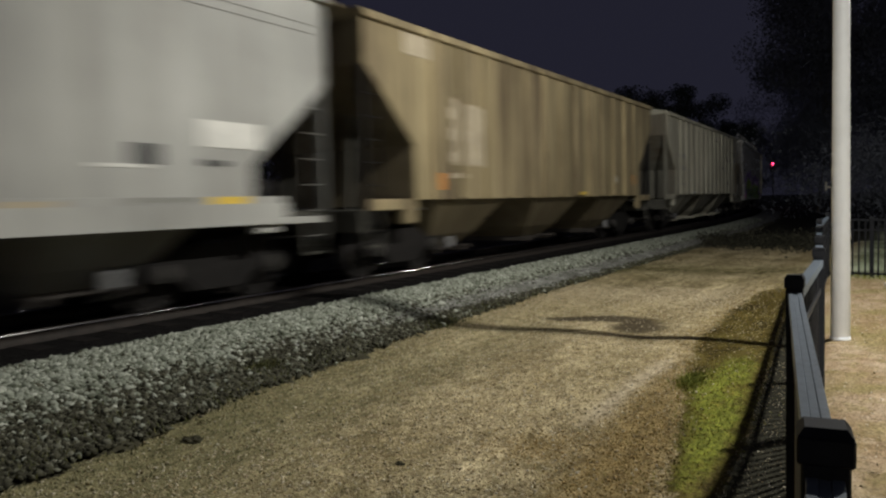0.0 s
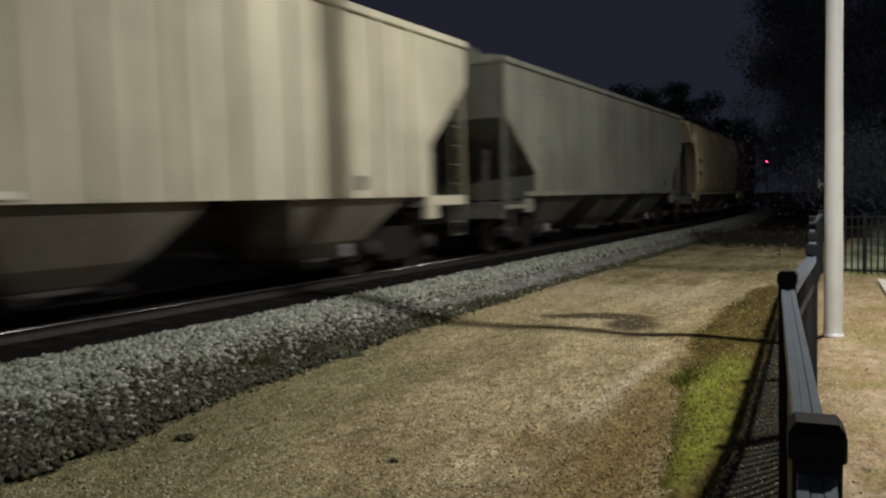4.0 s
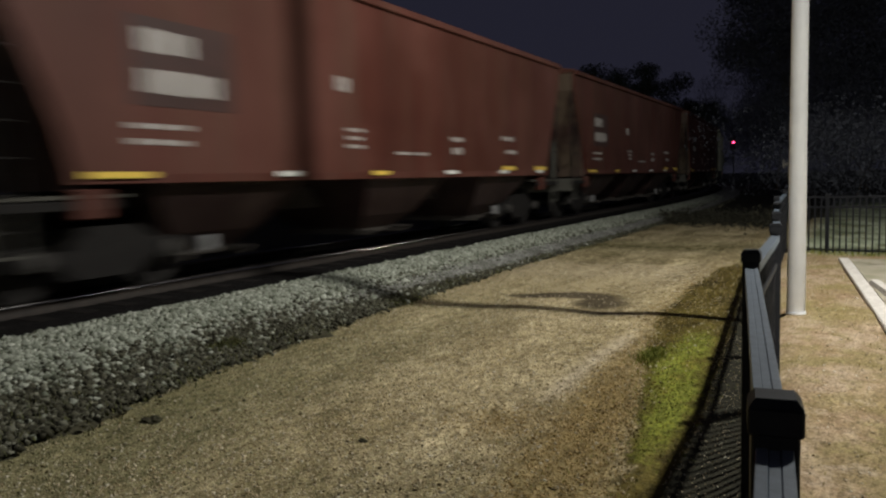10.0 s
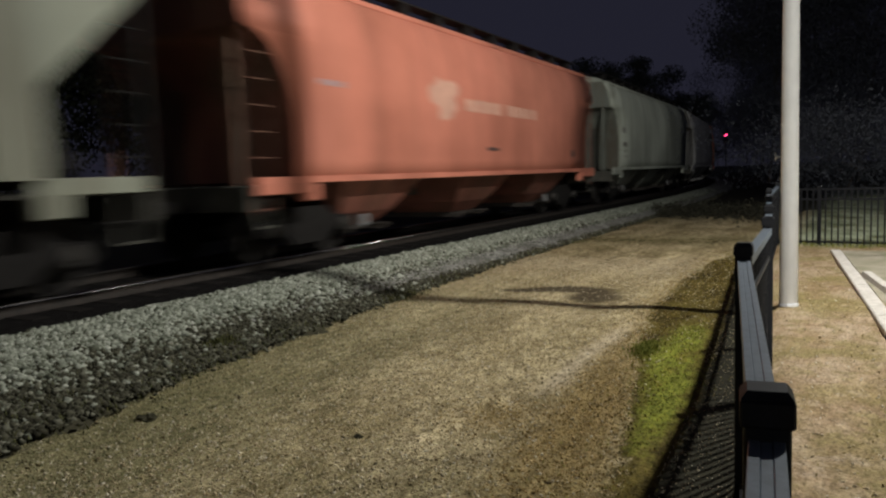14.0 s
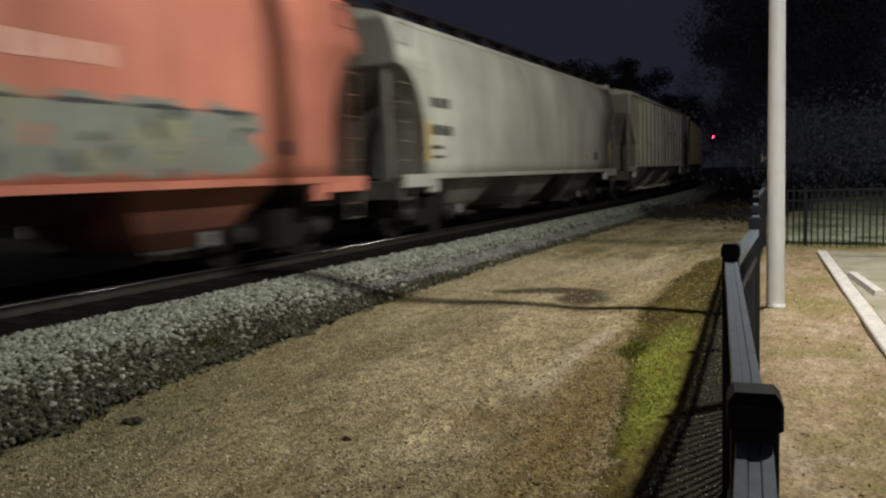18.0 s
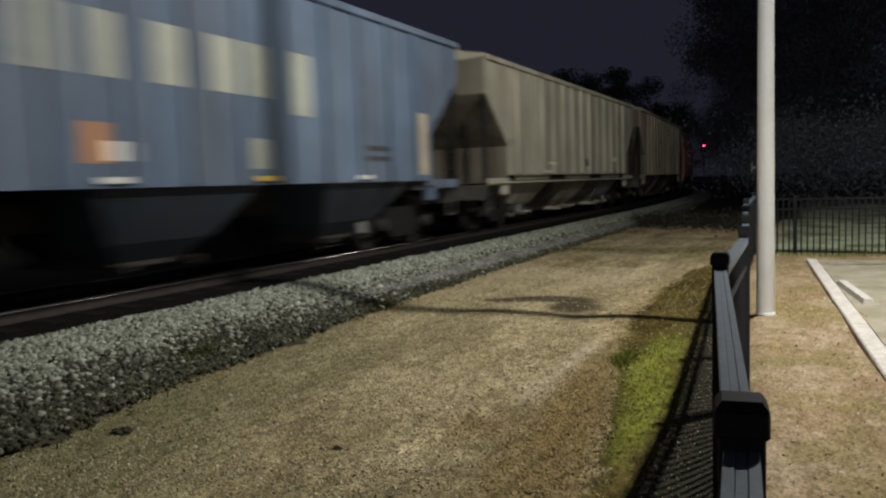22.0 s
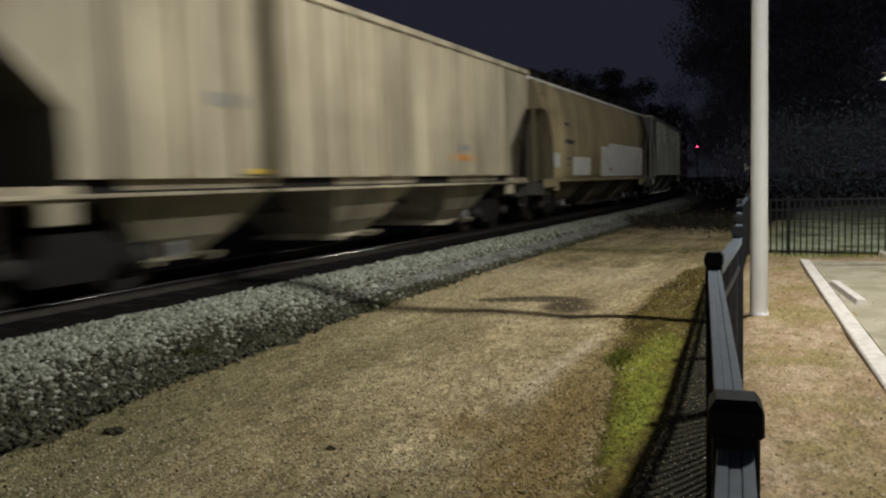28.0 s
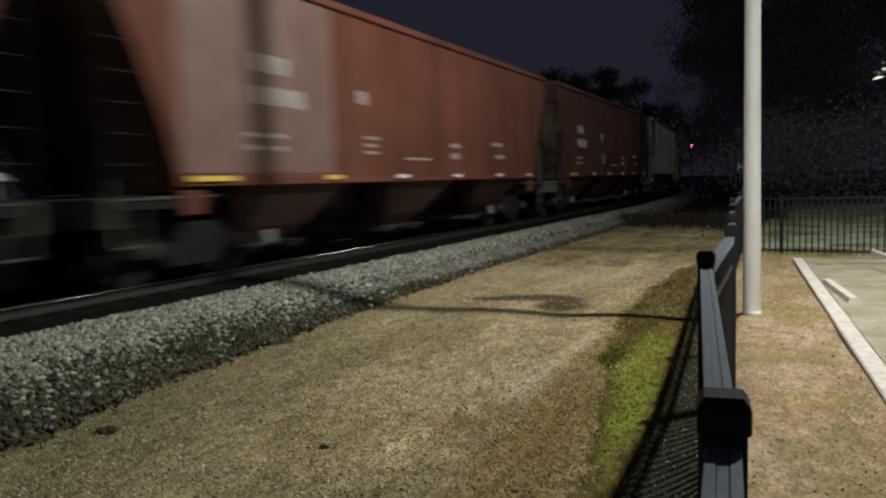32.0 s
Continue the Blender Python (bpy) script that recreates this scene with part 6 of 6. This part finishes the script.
    for i, y in enumerate((-6.3, -3.5, -1.15, 1.4, 3.95, 6.2)):
        m = M_YELLOW if (i == 0 or (i + k) % 4 == 0) else M_WHITE
        if red or (k == 21 and i in (2, 3, 4)) or (kind != "round" and k not in (0, 3, 5) and (i + 2 * k) % 5 == 0):
            w = 0.42 if red and i == 0 else 0.23
            part("reflector", boxm(1.642, 1.65, y - w, y + w, zr - 0.1, zr - 0.03), m, e)
    if k in (0, 3):
        plate(e, "skirt", "panel", -6.9 - e["mark_dy"], 6.9 - e["mark_dy"], 0.92 if k == 3 else 1.0, 1.27, paint_of(CARS[k][1], CARS[k][2]), "", 0.02)
    if k == 3:
        spray_colours(e, kind)
    if k == 17:
        spray_silver(e, kind)
    if k == 24:
        blob(e, kind, -0.75, 1.98, 1.0, 0.42, G["pale"], 250, 0.006)
        for i in range(5):
            blob(e, kind, 1.6 + 0.8 * i, 1.5 + 0.05 * i, 0.4, 0.03, G["black"], 260 + i, 0.006)
    if k == 13:
        plate(e, "paint_patch", kind, -6.15, -5.9, 1.45, 2.3, simple("olive_patch", (0.34, 0.28, 0.08), (0.46, 0.38, 0.12), 3, 0.6), "yellowed repaint patch", 0.003)
    if k == 19:
        plate(e, "paint_patch", kind, -6.05, -4.2, 1.5, 4.05, simple("cream_patch", (0.42, 0.36, 0.2), (0.52, 0.46, 0.3), 2, 0.6), "cream repainted panel", 0.002)
    if k == 8:
        for i in range(4):
            blob(e, kind, -1.7 + 0.7 * i, 1.85, 0.45, 0.22, G["sky"], 280 + i, 0.005 + 0.001 * i)
    if k == 16:
        for i, w in enumerate((0.46, 0.44, 0.42, 0.46)):
            y = 4.65 + 0.58 * i
            plate(e, "lettering", kind, y, y + w, 3.05, 3.47, M_DARKMARK)
    if k == 28:
        for y0, y1, z0, z1 in PANELS:
            plate(e, "white_panel", kind, y0, y1, z0, z1, G["white"], "faded white painted panel")
        blob(e, kind, 1.3, 1.55, 0.2, 0.04, G["red"], 270, 0.012)
    if k == 21:
        plate(e, "paint_patch", kind, -5.4, -3.8, 1.38, 4.05, simple("tan_patch", (0.36, 0.29, 0.16), (0.46, 0.4, 0.26), 2, 0.6), "tan repainted panel")
        plate(e, "white_panel", kind, -3.4, -2.5, 1.6, 2.45, M_WHITE)


# cars whose hopper bays are painted nearly as light as their sides
PALE_BAYS = {2, 13, 16, 19, 22, 27, 29}


def build_train():
    made = []
    for k, (kind, base, streak, words) in enumerate(CARS):
        if kind not in BASES:
            e, names = base_car(kind)
            order = e.children_recursive
            BASES[kind] = (e, [o.name in set(names) for o in order])
            car = e
        else:
            car = None
        made.append((car, k, kind, base, streak, words))
    # copies first, from the bare cars, then paint and marks
    cars = []
    for car, k, kind, base, streak, words in made:
        if car is None:
            car = copy_thing(BASES[kind][0], Matrix.Identity(4))
        cars.append((car, k, kind, base, streak, words))
    for car, k, kind, base, streak, words in cars:
        m = paint_of(base, streak)
        # bay paint is darkened to hold the shade under the body
        bay_shade = 0.22 if base[0] < 0.14 else 0.7 if k in PALE_BAYS else 0.4
        low = paint_of(tuple(round(c * bay_shade + 0.008, 3) for c in base), 0.2 if bay_shade < 0.3 else 0.6)
        # slope sheets, ladders and corner posts darkened; recess shade put into the colour
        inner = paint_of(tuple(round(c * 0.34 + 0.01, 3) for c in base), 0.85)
        for o, painted in zip(car.children_recursive, BASES[kind][1]):
            if painted:
                o.material_slots[0].link = "OBJECT"
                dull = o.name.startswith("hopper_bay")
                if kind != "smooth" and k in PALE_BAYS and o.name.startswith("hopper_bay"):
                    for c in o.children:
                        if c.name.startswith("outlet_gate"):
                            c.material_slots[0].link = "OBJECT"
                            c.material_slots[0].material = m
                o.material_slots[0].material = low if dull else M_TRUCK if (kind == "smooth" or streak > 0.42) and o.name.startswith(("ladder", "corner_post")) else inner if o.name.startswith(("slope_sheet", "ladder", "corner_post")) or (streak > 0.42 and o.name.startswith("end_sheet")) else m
        if k == 28:
            for o in car.children_recursive:
                if o.name.startswith(("roof", "hatch")) and o.material_slots[0].link == "OBJECT":
                    o.material_slots[0].material = G["white"]
    for car, k, kind, base, streak, words in cars:
        car["mark_dy"] = MARK_DY[k] if k < len(MARK_DY) else 0.0
        marks(car, k, kind)
        del car["mark_dy"]
        side = {"round": "curved smooth sides", "ribbed": "vertical side ribs", "smooth": "flat smooth sides", "panel": "flat smooth sides", "deep": "flat smooth sides", "lined": "vertical side ribs"}[kind]
        tagged(car, f"{words} hopper freight car with {side}", "freight car", "hopper cars of the train")
        if "painted" in car:
            del car["painted"]
    return [c[0] for c in cars]


TRAIN = build_train()
# one car runs on a newer truck with pale grey side frames
for o in TRAIN[13].children:
    if o.name.startswith("truck") and o.matrix_basis.translation.y < 0:
        for c in o.children:
            if c.name.startswith("side_frame"):
                c.material_slots[0].link = "OBJECT"
                c.material_slots[0].material = M_CAPSTAN


def motions():
    for k, car in enumerate(TRAIN):
        mid = (gap_at(k - 1) + gap_at(k)) / 2
        rows = []
        for i in range(17):
            t = 2.0 * i
            x, y, a = track(mid - SPEED * t)
            rows.append((t, pose(x, y, RAIL_Z, 0, 0, math.degrees(a))))
        walk(car, rows)


motions()
